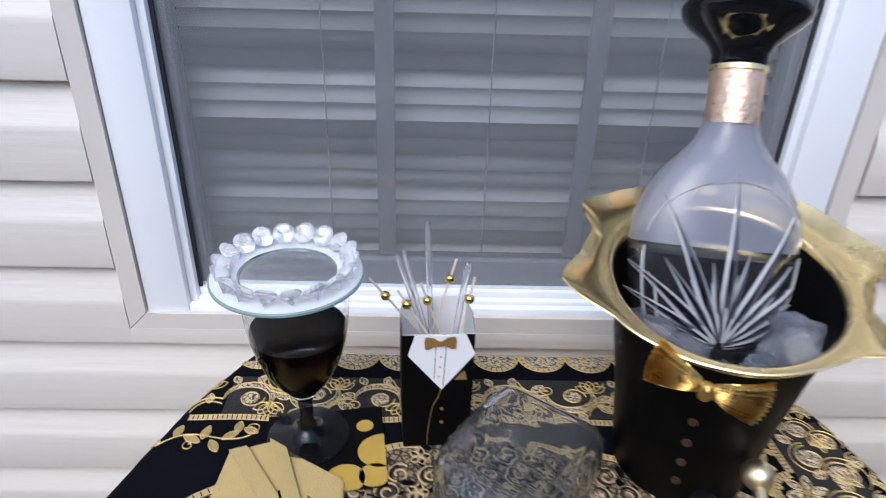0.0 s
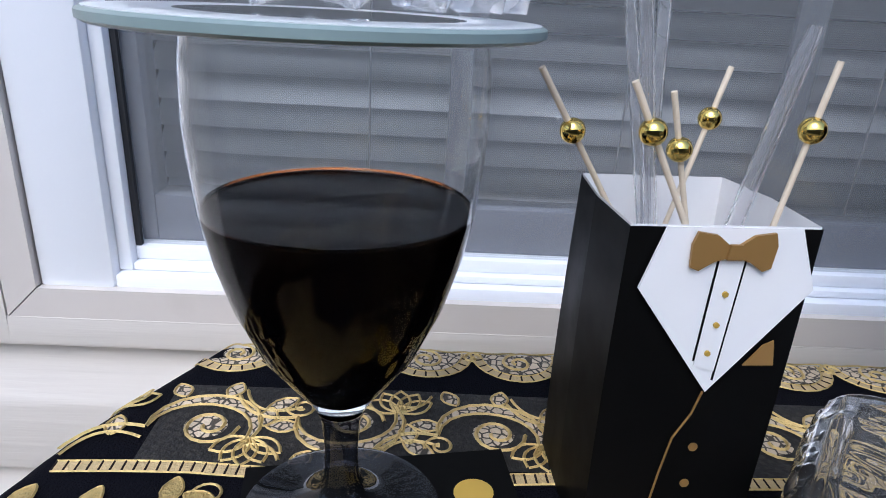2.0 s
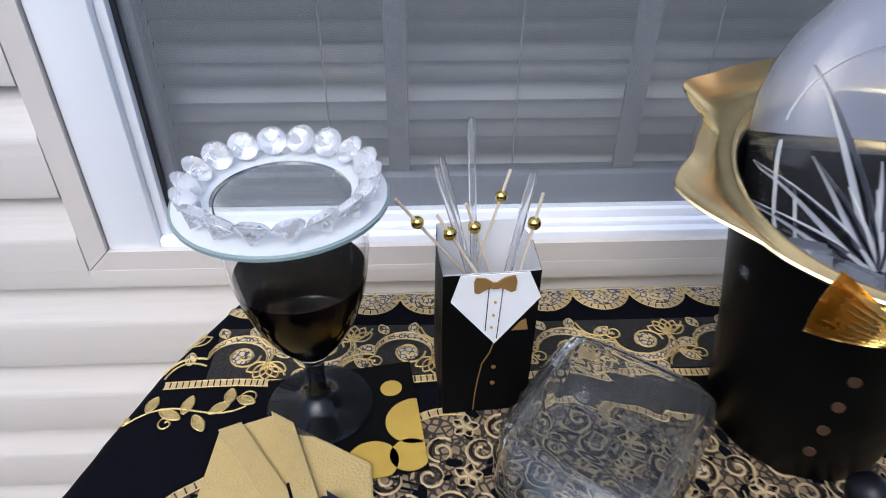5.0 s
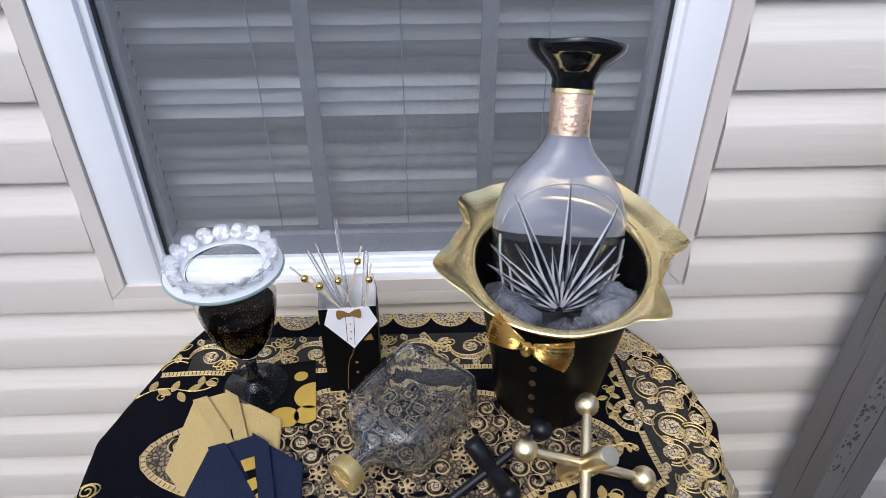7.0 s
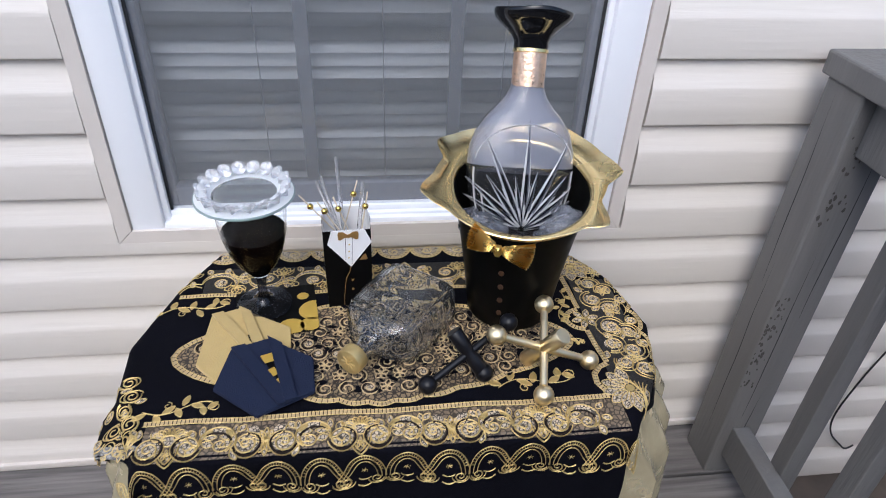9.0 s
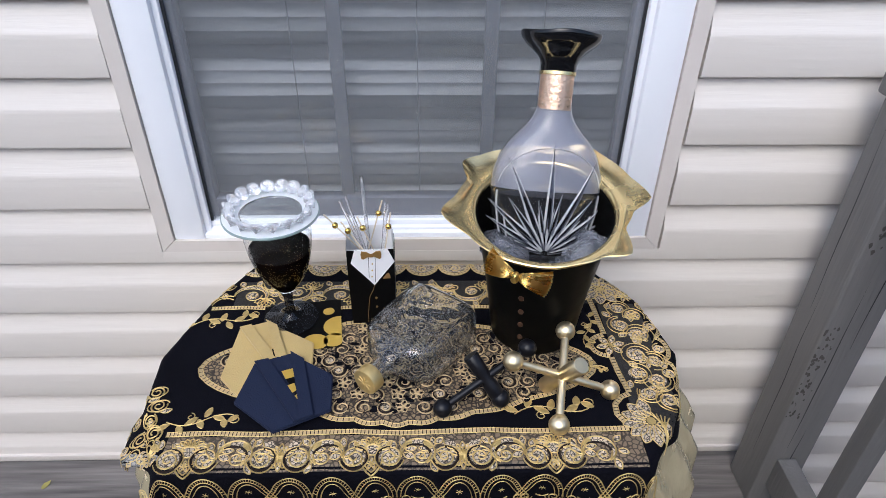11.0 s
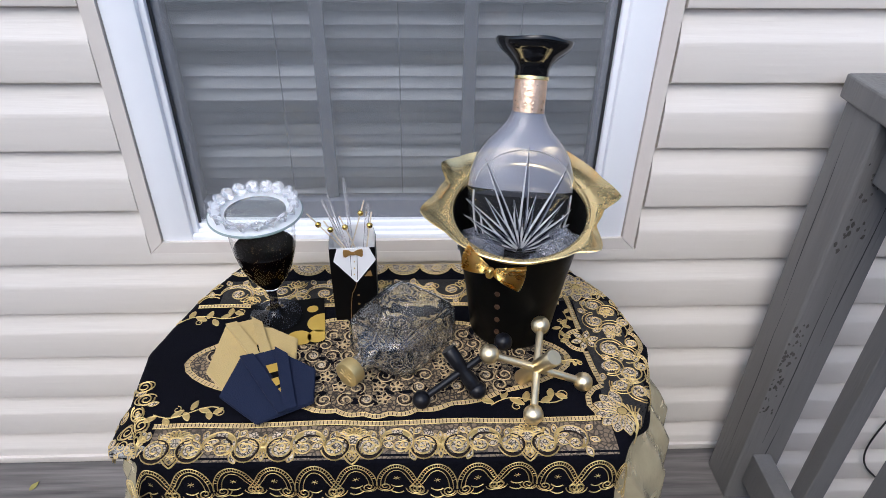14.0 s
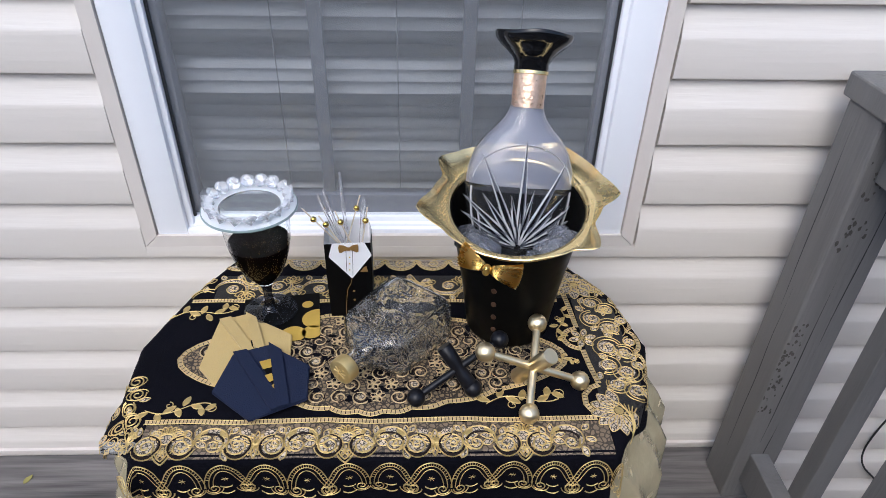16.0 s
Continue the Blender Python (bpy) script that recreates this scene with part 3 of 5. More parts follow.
def drape(u, v, lift=0.0):
    """Where the flat cloth point (u, v) comes to lie: on the top, over the rounded edge, or hanging."""
    (d, qx, qy), inside = nearest_edge(u, v)
    wav = 0.0012 * noise.noise((u * 14, v * 14, 0.3))
    if inside or d < 1e-6:
        return Vector((u, v, TOP + lift + wav))
    dx, dy = (u - qx) / d, (v - qy) / d
    r = 0.012
    arc = r * math.pi / 2
    if d < arc:
        a = d / r
        out, down = r * math.sin(a), r * (1 - math.cos(a))
        nx, nz = math.sin(a), math.cos(a)
    else:
        out, down = r, r + (d - arc)
        nx, nz = 1, 0
    flap = max(0.0, 1 - math.hypot(qx + 0.195, qy + 0.445) / 0.085) * (1 if dx < -0.25 else 0)
    hang = max(0, d - arc)
    out += hang * (0.08 + 0.12 * max(0, dx) ) + 0.030 * flap * min(1, hang / 0.03) + 0.005 * min(1, hang / 0.05) * math.sin(40 * (qx + qy) + 1)
    down -= 0.021 * flap * min(1, hang / 0.03)
    return Vector((qx + dx * (out + lift * nx), qy + dy * (out + lift * nx), TOP - down + lift * nz + wav))


# the cloth lies as a rectangle: its hems in flat cloth metres
CU0, CU1, CV0, CV1 = -0.330, 0.480, -0.74, -0.105


def hem(v):
    """The cloth's left and right hems at v: drawn in over the hanging front."""
    f = max(0.0, min(1.0, (-0.425 - v) / 0.07))
    f = f * f * (3 - 2 * f)
    return CU0 + 0.150 * f, CU1 - 0.080 * f



def build_table():
    table = empty("side_table")
    tagged(table, "small table hidden under black and gold cloths", "table")
    bm = bmesh.new()
    slab(bm, [(x * 0.97 + 0.004, y * 0.97 - 0.009) for x, y in EDGE], TOP - 0.028, TOP - 0.006)
    part("tabletop", bm, WOODLEG, table)
    for x, y in ((-0.10, -0.17), (0.34, -0.17), (-0.10, -0.43), (0.34, -0.43)):
        bm = bmesh.new()
        rod(bm, (x, y, 0.0), (x, y, TOP - 0.0282), 0.014, 0.018)
        part("leg", bm, WOODLEG, table)
    # gold satin underskirt
    bm = bmesh.new()
    n, m = 220, 22
    per = []
    cx, cy = 0.125, -0.30
    for i in range(n):
        f = i / n * len(EDGE)
        a, b = EDGE[int(f)], EDGE[(int(f) + 1) % len(EDGE)]
        t = f - int(f)
        per.append((a[0] + (b[0] - a[0]) * t, a[1] + (b[1] - a[1]) * t))
    rings = []
    for j in range(m + 1):
        h = j / m
        ring = []
        for i, (x, y) in enumerate(per):
            l = math.hypot(x - cx, y - cy)
            rip = (0.003 + 0.018 * h) * math.sin(i * 0.42 + 1.2 * math.sin(i * 0.09)) + 0.004 + 0.030 * math.sqrt(h) + 0.006 * noise.noise((x * 9, y * 9, h * 5))
            rip += (0.036 if x > cx else 0.022) * min(1, max(0, (h - 0.07) / 0.1)) * min(1, abs(x - cx) / l * 1.2)
            k = 1 + (rip + 0.001) / l
            ring.append(bm.verts.new((cx + (x - cx) * k, max(-0.490, cy + (y - cy) * k), TOP - 0.004 - h * (TOP - 0.012))))
        rings.append(ring)
    for a, b in zip(rings, rings[1:]):
        for i in range(n):
            j = (i + 1) % n
            bm.faces.new((a[i], a[j], b[j], b[i]))
    ob = part("gold_tablecloth", bm, SATIN, smooth=True, angle=180)
    tagged(ob, "crumpled pale gold satin cloth hanging under the black cloth", "tablecloth")


def build_cloth():
    bm = bmesh.new()
    nu, nv = 150, 120
    grid = []
    for i in range(nu + 1):
        col = []
        for j in range(nv + 1):
            v = CV0 + (CV1 - CV0) * j / nv
            l, r = hem(v)
            u = l + (r - l) * i / nu
            # scalloped hems at the back and the sides
            if j == nv:
                v += 0.010 * abs(math.cos((u + 0.130) * math.pi / 0.052)) - 0.003
            if i == nu:
                u += 0.010 * abs(math.sin(v * 40))
            if i == 0:
                u -= 0.010 * abs(math.sin(v * 40))
            col.append(bm.verts.new(drape(u, v)))
        grid.append(col)
    for i in range(nu):
        for j in range(nv):
            bm.faces.new((grid[i][j], grid[i + 1][j], grid[i + 1][j + 1], grid[i][j + 1]))
    cloth = part("embroidered_tablecloth", bm, CLOTH, smooth=True, angle=180)
    tagged(cloth, "black tablecloth with gold scroll embroidery and lace bands", "tablecloth")
    return cloth


build_deck()
wall_north = build_walls()
build_sky_blocker()
build_leaf()
build_window()
build_railing()
build_table()
cloth = build_cloth()


# ---- wine glass with the crystal plate ----
def build_wine_glass(cx, cy):
    glass_ob = empty("wine_glass", pose(cx, cy, TOP + 0.0034))
    tagged(glass_ob, "large stemmed goblet of dark drink standing on a coaster", "wine glass")
    outer = [(0.0, 0.004), (0.0375, 0.0), (0.0385, 0.0012), (0.034, 0.003), (0.02, 0.0065), (0.010, 0.012), (0.0065, 0.020), (0.006, 0.032), (0.0072, 0.045), (0.011, 0.0535), (0.018, 0.063), (0.0265, 0.075), (0.0345, 0.093), (0.0395, 0.110), (0.0425, 0.125), (0.0442, 0.142), (0.0448, 0.152), (0.0442, 0.168), (0.0430, 0.177)]
    inner = [(0.0422, 0.177), (0.0434, 0.168), (0.0440, 0.152), (0.0434, 0.142), (0.0417, 0.125), (0.0387, 0.110), (0.0335, 0.093), (0.0252, 0.0765), (0.016, 0.0635), (0.008, 0.0560), (0.0, 0.0535)]
    bm = bmesh.new()
    lathe(bm, outer[:9] + [(0.0088, 0.0488)], 72)
    part("stem", bm, DIMGLASS, glass_ob, "clear stem and round foot, tinted dark for what they refract", smooth=True, angle=60)
    bm = bmesh.new()
    lathe(bm, [(0.0, 0.0500), (0.0086, 0.0490)] + outer[9:] + inner, 72)
    part("bowl", bm, CLEAR, glass_ob, smooth=True, angle=60)
    bm = bmesh.new()
    lvl = 0.1250
    liq = [(r * 1.012, z) for r, z in inner if z < lvl][::-1]
    liq[0] = (0, 0.0530)
    lathe(bm, liq + [(0.0419, lvl - 0.001), (0.0417, lvl), (0.0405, lvl - 0.0008), (0.0, lvl - 0.0008)], 72)
    part("dark_drink", bm, COLA, glass_ob, "dark brown drink", smooth=True, angle=50)
    bm = bmesh.new()
    lathe(bm, [(0, lvl - 0.0003), (0.0413, lvl - 0.0003), (0.0413, lvl - 0.0007), (0, lvl - 0.0007)], 72)
    part("drink_surface", bm, COLATOP, glass_ob)
    bm = bmesh.new()
    lathe(bm, [(0.0402, lvl - 0.0006), (0.0417, lvl + 0.0010), (0.0418, lvl - 0.0006)], 72, close=True)
    part("meniscus", bm, AMBER, glass_ob, smooth=True)
    return glass_ob


def gem_mesh():
    """A brilliant-cut stone: table, crown, girdle, pavilion. The table looks along +z."""
    bm = bmesh.new()
    n, R = 12, 0.0100
    def ring(r, z, off):
        return [bm.verts.new((r * math.cos(2 * math.pi * (i + off) / n), r * math.sin(2 * math.pi * (i + off) / n), z)) for i in range(n)]
    tab = ring(R * 0.60, 0.0032, 0)
    mid = ring(R * 0.86, 0.0018, 0.5)
    gi = ring(R, 0.0003, 0)
    gj = ring(R, -0.0004, 0)
    pv = ring(R * 0.55, -0.0042, 0.5)
    cu = bm.verts.new((0, 0, -0.0088))
    bm.faces.new(tab)
    for i in range(n):
        j = (i + 1) % n
        bm.faces.new((tab[i], mid[i], tab[j]))
        bm.faces.new((tab[j], mid[i], gi[j], mid[j]))
        bm.faces.new((mid[i], gi[i], gi[j]))
        bm.faces.new((gi[i], gj[i], gj[j], gi[j]))
        bm.faces.new((gj[i], pv[i], gj[j]))
        bm.faces.new((pv[i], cu, pv[j], gj[j]))
    return bm


def build_crystal_plate(cx, cy, z):
    plate = empty("crystal_candle_plate", pose(cx, cy, z) @ Matrix.Diagonal((0.945, 0.945, 1, 1)))
    tagged(plate, "round glass plate ringed with clear faceted crystals", "candle plate")
    bm = bmesh.new()
    lathe(bm, [(0, 0), (0.0425, 0), (0.0425, 0.004), (0, 0.004)], 96)
    part("plate", bm, PLATEGLASS, plate, "clear glass middle of the plate", smooth=True)
    bm = bmesh.new()
    lathe(bm, [(0.0427, 0), (0.0645, 0), (0.0645, 0.004), (0.0427, 0.004)], 96, close=True)
    part("frosted_band", bm, FROSTED, plate, "frosted outer band of the plate", smooth=True)
    bm = bmesh.new()
    lathe(bm, [(0.0648, 0.0002), (0.0662, 0.001), (0.0662, 0.003), (0.0648, 0.0038)], 96, close=True)
    part("rim_edge", bm, FROST, plate, "frosted greenish glass edge", smooth=True)
    first = part("crystal", gem_mesh(), ACRYLIC, plate)
    n = 18
    rnd = random.Random(3)
    for i in range(n):
        ob = first if i == 0 else new("crystal", first.data)
        ob.parent = plate
        a = 360 * i / n + 4
        ob.matrix_basis = pose(0, 0, 0, 0, 0, a) @ pose(0.0545, 0, 0.0136, 0, -40 + rnd.uniform(-3, 3), rnd.uniform(-15, 15))
    return plate


# ---- favour bag with picks ----
BAGM = pose(0.0605, -0.2165, TOP + 0.001, 0, 0, 4)


def build_bag():
    bag = empty("tuxedo_favour_bag", BAGM)
    tagged(bag, "black paper bag dressed as a tuxedo, open at the top", "gift bag")
    w, d, h = 0.0315, 0.0300, 0.128
    lo = [(-w * 0.97, -d), (w * 0.97, -d), (w, 0), (w * 0.97, d), (-w * 0.97, d), (-w, 0)]
    hi = [(-w, -d), (w, -d), (w * 1.06, 0.002), (w * 0.92, d), (-w * 0.92, d), (-w * 1.02, 0.002)]
    def shell(name, mat, inset, z0, z1):
        bm = bmesh.new()
        rings = []
        for k in range(7):
            f = k / 6
            ring = []
            for (a, b), (c, e) in zip(lo, hi):
                x, y = a + (c - a) * f, b + (e - b) * f
                s = 1 - inset / math.hypot(x, y)
                bul = 1 + 0.02 * math.sin(f * math.pi)
                ring.append(bm.verts.new((x * s * bul, y * s, z0 + (z1 - z0) * f)))
            rings.append(ring)
        for a, b in zip(rings, rings[1:]):
            for i in range(6):
                j = (i + 1) % 6
                bm.faces.new((a[i], a[j], b[j], b[i]))
        bm.faces.new(rings[0])
        return part(name, bm, mat, bag)
    shell("body", BLACKCARD, 0.0, 0.0, h)
    shell("lining", WHITECARD, 0.0006, 0.002, h + 0.0006)
    front = pose(0, -d - 0.0004, 0, 90, 0, 0)   # local x right, y up, z toward the viewer
    def flat(name, mat, pts, z0, z1, label="", parent=bag):
        bm = bmesh.new()
        slab(bm, pts, z0, z1, front)
        return part(name, bm, mat, parent, label)
    shirt = flat("shirt_front", WHITECARD, [(-0.0205, 0.1287), (0.0235, 0.1287), (0.0322, 0.108), (0.0035, 0.0695), (-0.0265, 0.108)], 0.0008, 0.0016, "white folded shirt front")
    flat("placket", WHITECARD, [(-0.0020, 0.118), (0.0063, 0.118), (0.0050, 0.078), (-0.0030, 0.080)], 0.00165, 0.0020, parent=shirt)
    flat("pleat_line", BLACKCARD, [(-0.0026, 0.118), (-0.0020, 0.118), (-0.0030, 0.082), (-0.0036, 0.082)], 0.00165, 0.0021, parent=shirt)
    flat("pleat_line", BLACKCARD, [(0.0064, 0.118), (0.0070, 0.118), (0.0050, 0.0745), (0.0044, 0.0745)], 0.00165, 0.0021, parent=shirt)
    for y, x in ((0.1065, 0.0022), (0.0955, 0.0016), (0.085, 0.0008)):
        flat("stud", GOLDPRINT, disc(x, y, 0.0010, 10), 0.002, 0.0027, parent=shirt)
    for sx in (1, -1):
        wing = [(0.0015, 0.0018), (0.006, 0.0052), (0.0125, 0.0062), (0.0138, 0.002), (0.0132, -0.0055), (0.0105, -0.0066), (0.006, -0.0036), (0.0015, -0.0022)]
        flat("bow_tie", BRONZE, [(0.0014 + sx * x, 0.1215 + y) for x, y in (wing if sx > 0 else wing[::-1])], 0.0022, 0.0034, "bronze glitter bow tie")
    flat("bow_knot", BRONZE, [(-0.0006, 0.1240), (0.0034, 0.1240), (0.0038, 0.1190), (-0.0010, 0.1190)], 0.0034, 0.0044)
    for y in (0.046, 0.030):
        flat("button", BRONZE, disc(0.0045, y, 0.0017, 14), 0.0004, 0.0009)
    flat("pocket_square", BRONZE, [(0.0150, 0.0795), (0.0260, 0.0795), (0.0240, 0.0890), (0.0205, 0.0872)], 0.0004, 0.0009)
    bm = bmesh.new()
    pts = [(0.0032, 0.069), (0.0010, 0.060), (-0.0040, 0.050), (-0.0062, 0.035), (-0.0080, 0.018), (-0.0086, 0.003)]
    for a, b in zip(pts, pts[1:]):
        rod(bm, front @ Vector((a[0], a[1], 0.0006)), front @ Vector((b[0], b[1], 0.0006)), 0.0004, segs=6)
    part("opening_line", bm, BRONZE, bag)


def build_pick(top, bead, foot):
    p = empty("cocktail_pick", Matrix.Translation(foot))
    tagged(p, "bamboo cocktail pick with a shiny gold bead", "cocktail pick", group="picks in the bag")
    t, c = Vector(top) - Vector(foot), Vector(bead) - Vector(foot)
    bm = bmesh.new()
    rod(bm, (0, 0, 0), t, 0.0009, 0.0011, 10)
    part("stick", bm, PICKWOOD, p, smooth=True)
    bm = bmesh.new()
    ball(bm, t * (c.dot(t) / t.dot(t)), 0.0043, 28)
    part("bead", bm, GOLDBALL, p, smooth=True, angle=180)


def build_tube(top, foot, r):
    p = empty("clear_straw", Matrix.Translation(foot))
    tagged(p, "clear plastic tube standing in the black bag", "straw", group="straws in the bag")
    t = Vector(top) - Vector(foot)
    bm = bmesh.new()
    h = t.length
    lathe(bm, [(r, 0), (r, h * 0.5), (r, h * 0.96), (r * 0.75, h), (r * 0.5, h), (r * 0.72, h * 0.95), (r * 0.72, 0)], 16, along((0, 0, 0), t), close=True)
    part("tube", bm, TUBE, p, smooth=True)


def build_picks():
    z = TOP + 0.012
    def ext(top, bead, zf):
        t, b = Vector(top), Vector(bead)
        k = (t.z - zf) / (t.z - b.z)
        return tuple(t + (b - t) * k)
    for top, bead, zf in (((0.003, -0.226, 0.790), (0.016, -0.222, 0.7700), 0.700), ((0.0275, -0.243, 0.789), (0.0355, -0.242, 0.7745), 0.690),
                          ((0.078, -0.192, 0.7905), (0.0725, -0.195, 0.772), 0.690), ((0.0915, -0.234, 0.797), (0.088, -0.2345, 0.776), 0.680),
                          ((0.0465, -0.224, 0.7845), (0.0525, -0.222, 0.7655), 0.685)):
        build_pick(top, bead, ext(top, bead, zf))
    build_tube((0.0515, -0.184, 0.8235), (0.060, -0.203, 0.632), 0.0026)
    build_tube((0.0275, -0.237, 0.8180), (0.074, -0.200, 0.634), 0.0023)
    build_tube((0.0315, -0.212, 0.811), (0.072, -0.206, 0.634), 0.0021)
    build_tube((0.0865, -0.225, 0.8065), (0.068, -0.205, 0.634), 0.0030)


# ---- ice bucket ----
BX, BY, BZ = 0.2880, -0.2590, TOP + 0.001
RIM_TILT, RIM_ROLL = 0.21, 0.05
RIMZ = 0.193


RIM = [(0, 0.131), (20, 0.120), (40, 0.120), (58, 0.124), (76, 0.108), (95, 0.112), (112, 0.116), (126, 0.122), (139, 0.132), (151, 0.109), (166, 0.113), (182, 0.131), (205, 0.107), (228, 0.1015), (250, 0.0985), (282, 0.0985), (303, 0.104), (315, 0.124), (334, 0.1005), (349, 0.106), (360, 0.131)]


def rim_profile(a):
    """Outer reach and lift of the flared, pointed rim at the angle a (degrees)."""
    for (a0, r0), (a1, r1) in zip(RIM, RIM[1:]):
        if a <= a1:
            f = (a - a0) / (a1 - a0)
            f = 0.5 * f + 0.5 * f * f * (3 - 2 * f)
            r = r0 + (r1 - r0) * f
            return r, (r - 0.1) * 0.12
    return RIM[-1][1], 0.0


def slant(verts, h):
    """Cuts the bucket's mouth on a slant: lower at the front, higher at the back."""
    for v in verts:
        k = max(0.0, min(1.05, v.co.z / h))
        v.co.z += k * k * (RIM_TILT * v.co.y + RIM_ROLL * v.co.x)


def build_bucket():
    bucket = empty("ice_bucket", pose(BX, BY, BZ))
    tagged(bucket, "black ice bucket with a flared gold rim and gold bow", "ice bucket")
    h = RIMZ
    bm = bmesh.new()
    lathe(bm, [(0, 0), (0.056, 0), (0.059, 0.003), (0.068, h * 0.4), (0.079, h * 0.75), (0.0885, h - 0.001), (0.0865, h - 0.001), (0.077, h * 0.75), (0.066, h * 0.4), (0.056, 0.006), (0, 0.006)], 80)
    slant(bm.verts, h)
    part("body", bm, BLACKSATIN, bucket, smooth=True, angle=50)
    bm = bmesh.new()
    n = 144
    secs = []
    for i in range(n):
        a = 360 * i / n
        R, lift = rim_profile(a)
        ca, sa = math.cos(radians(a)), math.sin(radians(a))
        ring = []
        top = [(0.0866, -0.004), (0.0868, 0.002), (0.0885, 0.0052), (0.092, 0.0058), (0.096, 0.0045)]
        for k in range(1, 6):
            f = k / 5
            top.append((0.096 + (R - 0.096) * f, 0.0045 + (0.008 + lift) * f * f - 0.002 * f))
        rr, zz = top[-1]
        bot = [(rr + 0.0009, zz - 0.0008), (rr, zz - 0.0018)] + [(r - 0.0002, z - 0.0020) for r, z in top[-2:3:-1]] + [(0.0900, -0.004)]
        for r, z in top + bot:
            ring.append(bm.verts.new((r * ca, r * sa, h + z)))
        secs.append(ring)
    for i in range(n):
        a, b = secs[i], secs[(i + 1) % n]
        for k in range(len(a)):
            l = (k + 1) % len(a)
            bm.faces.new((a[k], b[k], b[l], a[l]))
    slant(bm.verts, h)
    part("rim", bm, GOLDRIM, bucket, "flared polished gold rim with points", smooth=True, angle=60)
    # bow: two pleated wings and a knot
    ang = 245
    base = pose(0, 0, 0, 0, 0, ang + 90) @ pose(0, -0.1030, h - 0.026, 90 - 5, 0, 0) @ pose(0, 0, 0, 0, 0, -9) @ Matrix.Diagonal((1.03, 1.03, 1.1, 1))
    for s in (1, -1):
        bm = bmesh.new()
        nu, nv = 12, 18
        g = []
        for i in range(nu + 1):
            f = i / nu
            half = 0.0052 + 0.0135 * f ** 0.8
            row = []
            for j in range(nv + 1):
                q = j / nv * 2 - 1
                x = s * (0.004 + 0.0325 * f + 0.003 * f * (1 - q * q) + 0.0010 * f * math.cos(j * math.pi))
                y = half * q
                zz = -0.016 * f * f * 0.6 + 0.004 + 0.0055 * math.sqrt(max(0, 1 - q * q)) * (0.6 + 0.4 * math.sin(math.pi * f)) + 0.0022 * f * math.cos(j * math.pi * 1.0)
                row.append(bm.verts.new(base @ Vector((x, y, zz))))
            g.append(row)
        for i in range(nu):
            for j in range(nv):
                bm.faces.new((g[i][j], g[i + 1][j], g[i + 1][j + 1], g[i][j + 1]))
        bmesh.ops.solidify(bm, geom=bm.faces[:], thickness=0.0012)
        part("bow_wing", bm, GOLDFOIL, bucket, "pleated gold bow", smooth=True, angle=25)
    bm = bmesh.new()
    prof = [(0, -0.0062), (0.0035, -0.006), (0.005, -0.003), (0.0046, 0), (0.005, 0.003), (0.0035, 0.006), (0, 0.0062)]
    lathe(bm, prof, 16, base @ pose(0, 0, 0.0085, 90, 0, 0))
    part("bow_knot", bm, GOLDFOIL, bucket, smooth=True)
    for k in range(4):
        z = h - 0.085 - 0.0245 * k
        r = 0.0585 + (0.0865 - 0.0585) * z / h + 0.0006
        bm = bmesh.new()
        lathe(bm, [(0.0038, 0), (0.0034, 0.0008), (0, 0.0010)], 16, pose(0, 0, 0, 0, 0, 245) @ pose(r, 0, z, 0, 82, 0))
        part("button", bm, DULLBRONZE, bucket, "small bronze button", smooth=True)


def build_ice():
    ice = empty("ice", pose(BX, BY, BZ + 0.006))
    tagged(ice, "clear ice cubes heaped in the black bucket", "ice")
    rnd = random.Random(11)
    def cube(s):
        bm = bmesh.new()
        vs = box(bm, -s, s, -s, s, -s * 0.8, s * 0.8)
        for v in vs:
            v.co += Vector((rnd.uniform(-1, 1), rnd.uniform(-1, 1), rnd.uniform(-1, 1))) * s * 0.22
        bmesh.ops.bevel(bm, geom=bm.edges[:], offset=s * 0.2, segments=2, affect='EDGES')
        return bm
    shapes = []
    n = 0
    for lay, (z, rmax) in enumerate(((0.016, 0.040), (0.036, 0.042), (0.058, 0.045), (0.078, 0.048), (0.098, 0.052), (0.116, 0.056), (0.134, 0.062), (0.148, 0.068))):
        for k in range(9 if lay < 5 else 13):
            a, r = rnd.uniform(0, 2 * math.pi), rmax * math.sqrt(rnd.uniform(0.05, 1))
            if lay in (5, 6) and k > 5:   # a front layer under the bottle's face
                a, r = rnd.uniform(math.pi * 1.1, math.pi * 1.9), rmax * rnd.uniform(0.86, 1)
            elif lay >= 5:   # the top layers lie beside the bottle, heaped at the front sides
                a, r = math.pi * (1.0 + rnd.uniform(0.0, 0.30) if k % 2 else 2.0 - rnd.uniform(0.0, 0.30)), rmax * rnd.uniform(0.80, 1)
            if len(shapes) < 6:
                ob = part("ice_cube", cube(0.0135), ICE, ice, smooth=True)
                shapes.append(ob.data)
            else:
                ob = new("ice_cube", rnd.choice(shapes))
                ob.parent = ice
            ob.matrix_basis = pose(r * math.cos(a), r * math.sin(a), z + rnd.uniform(-0.004, 0.004), rnd.uniform(0, 90), rnd.uniform(0, 90), rnd.uniform(0, 90))


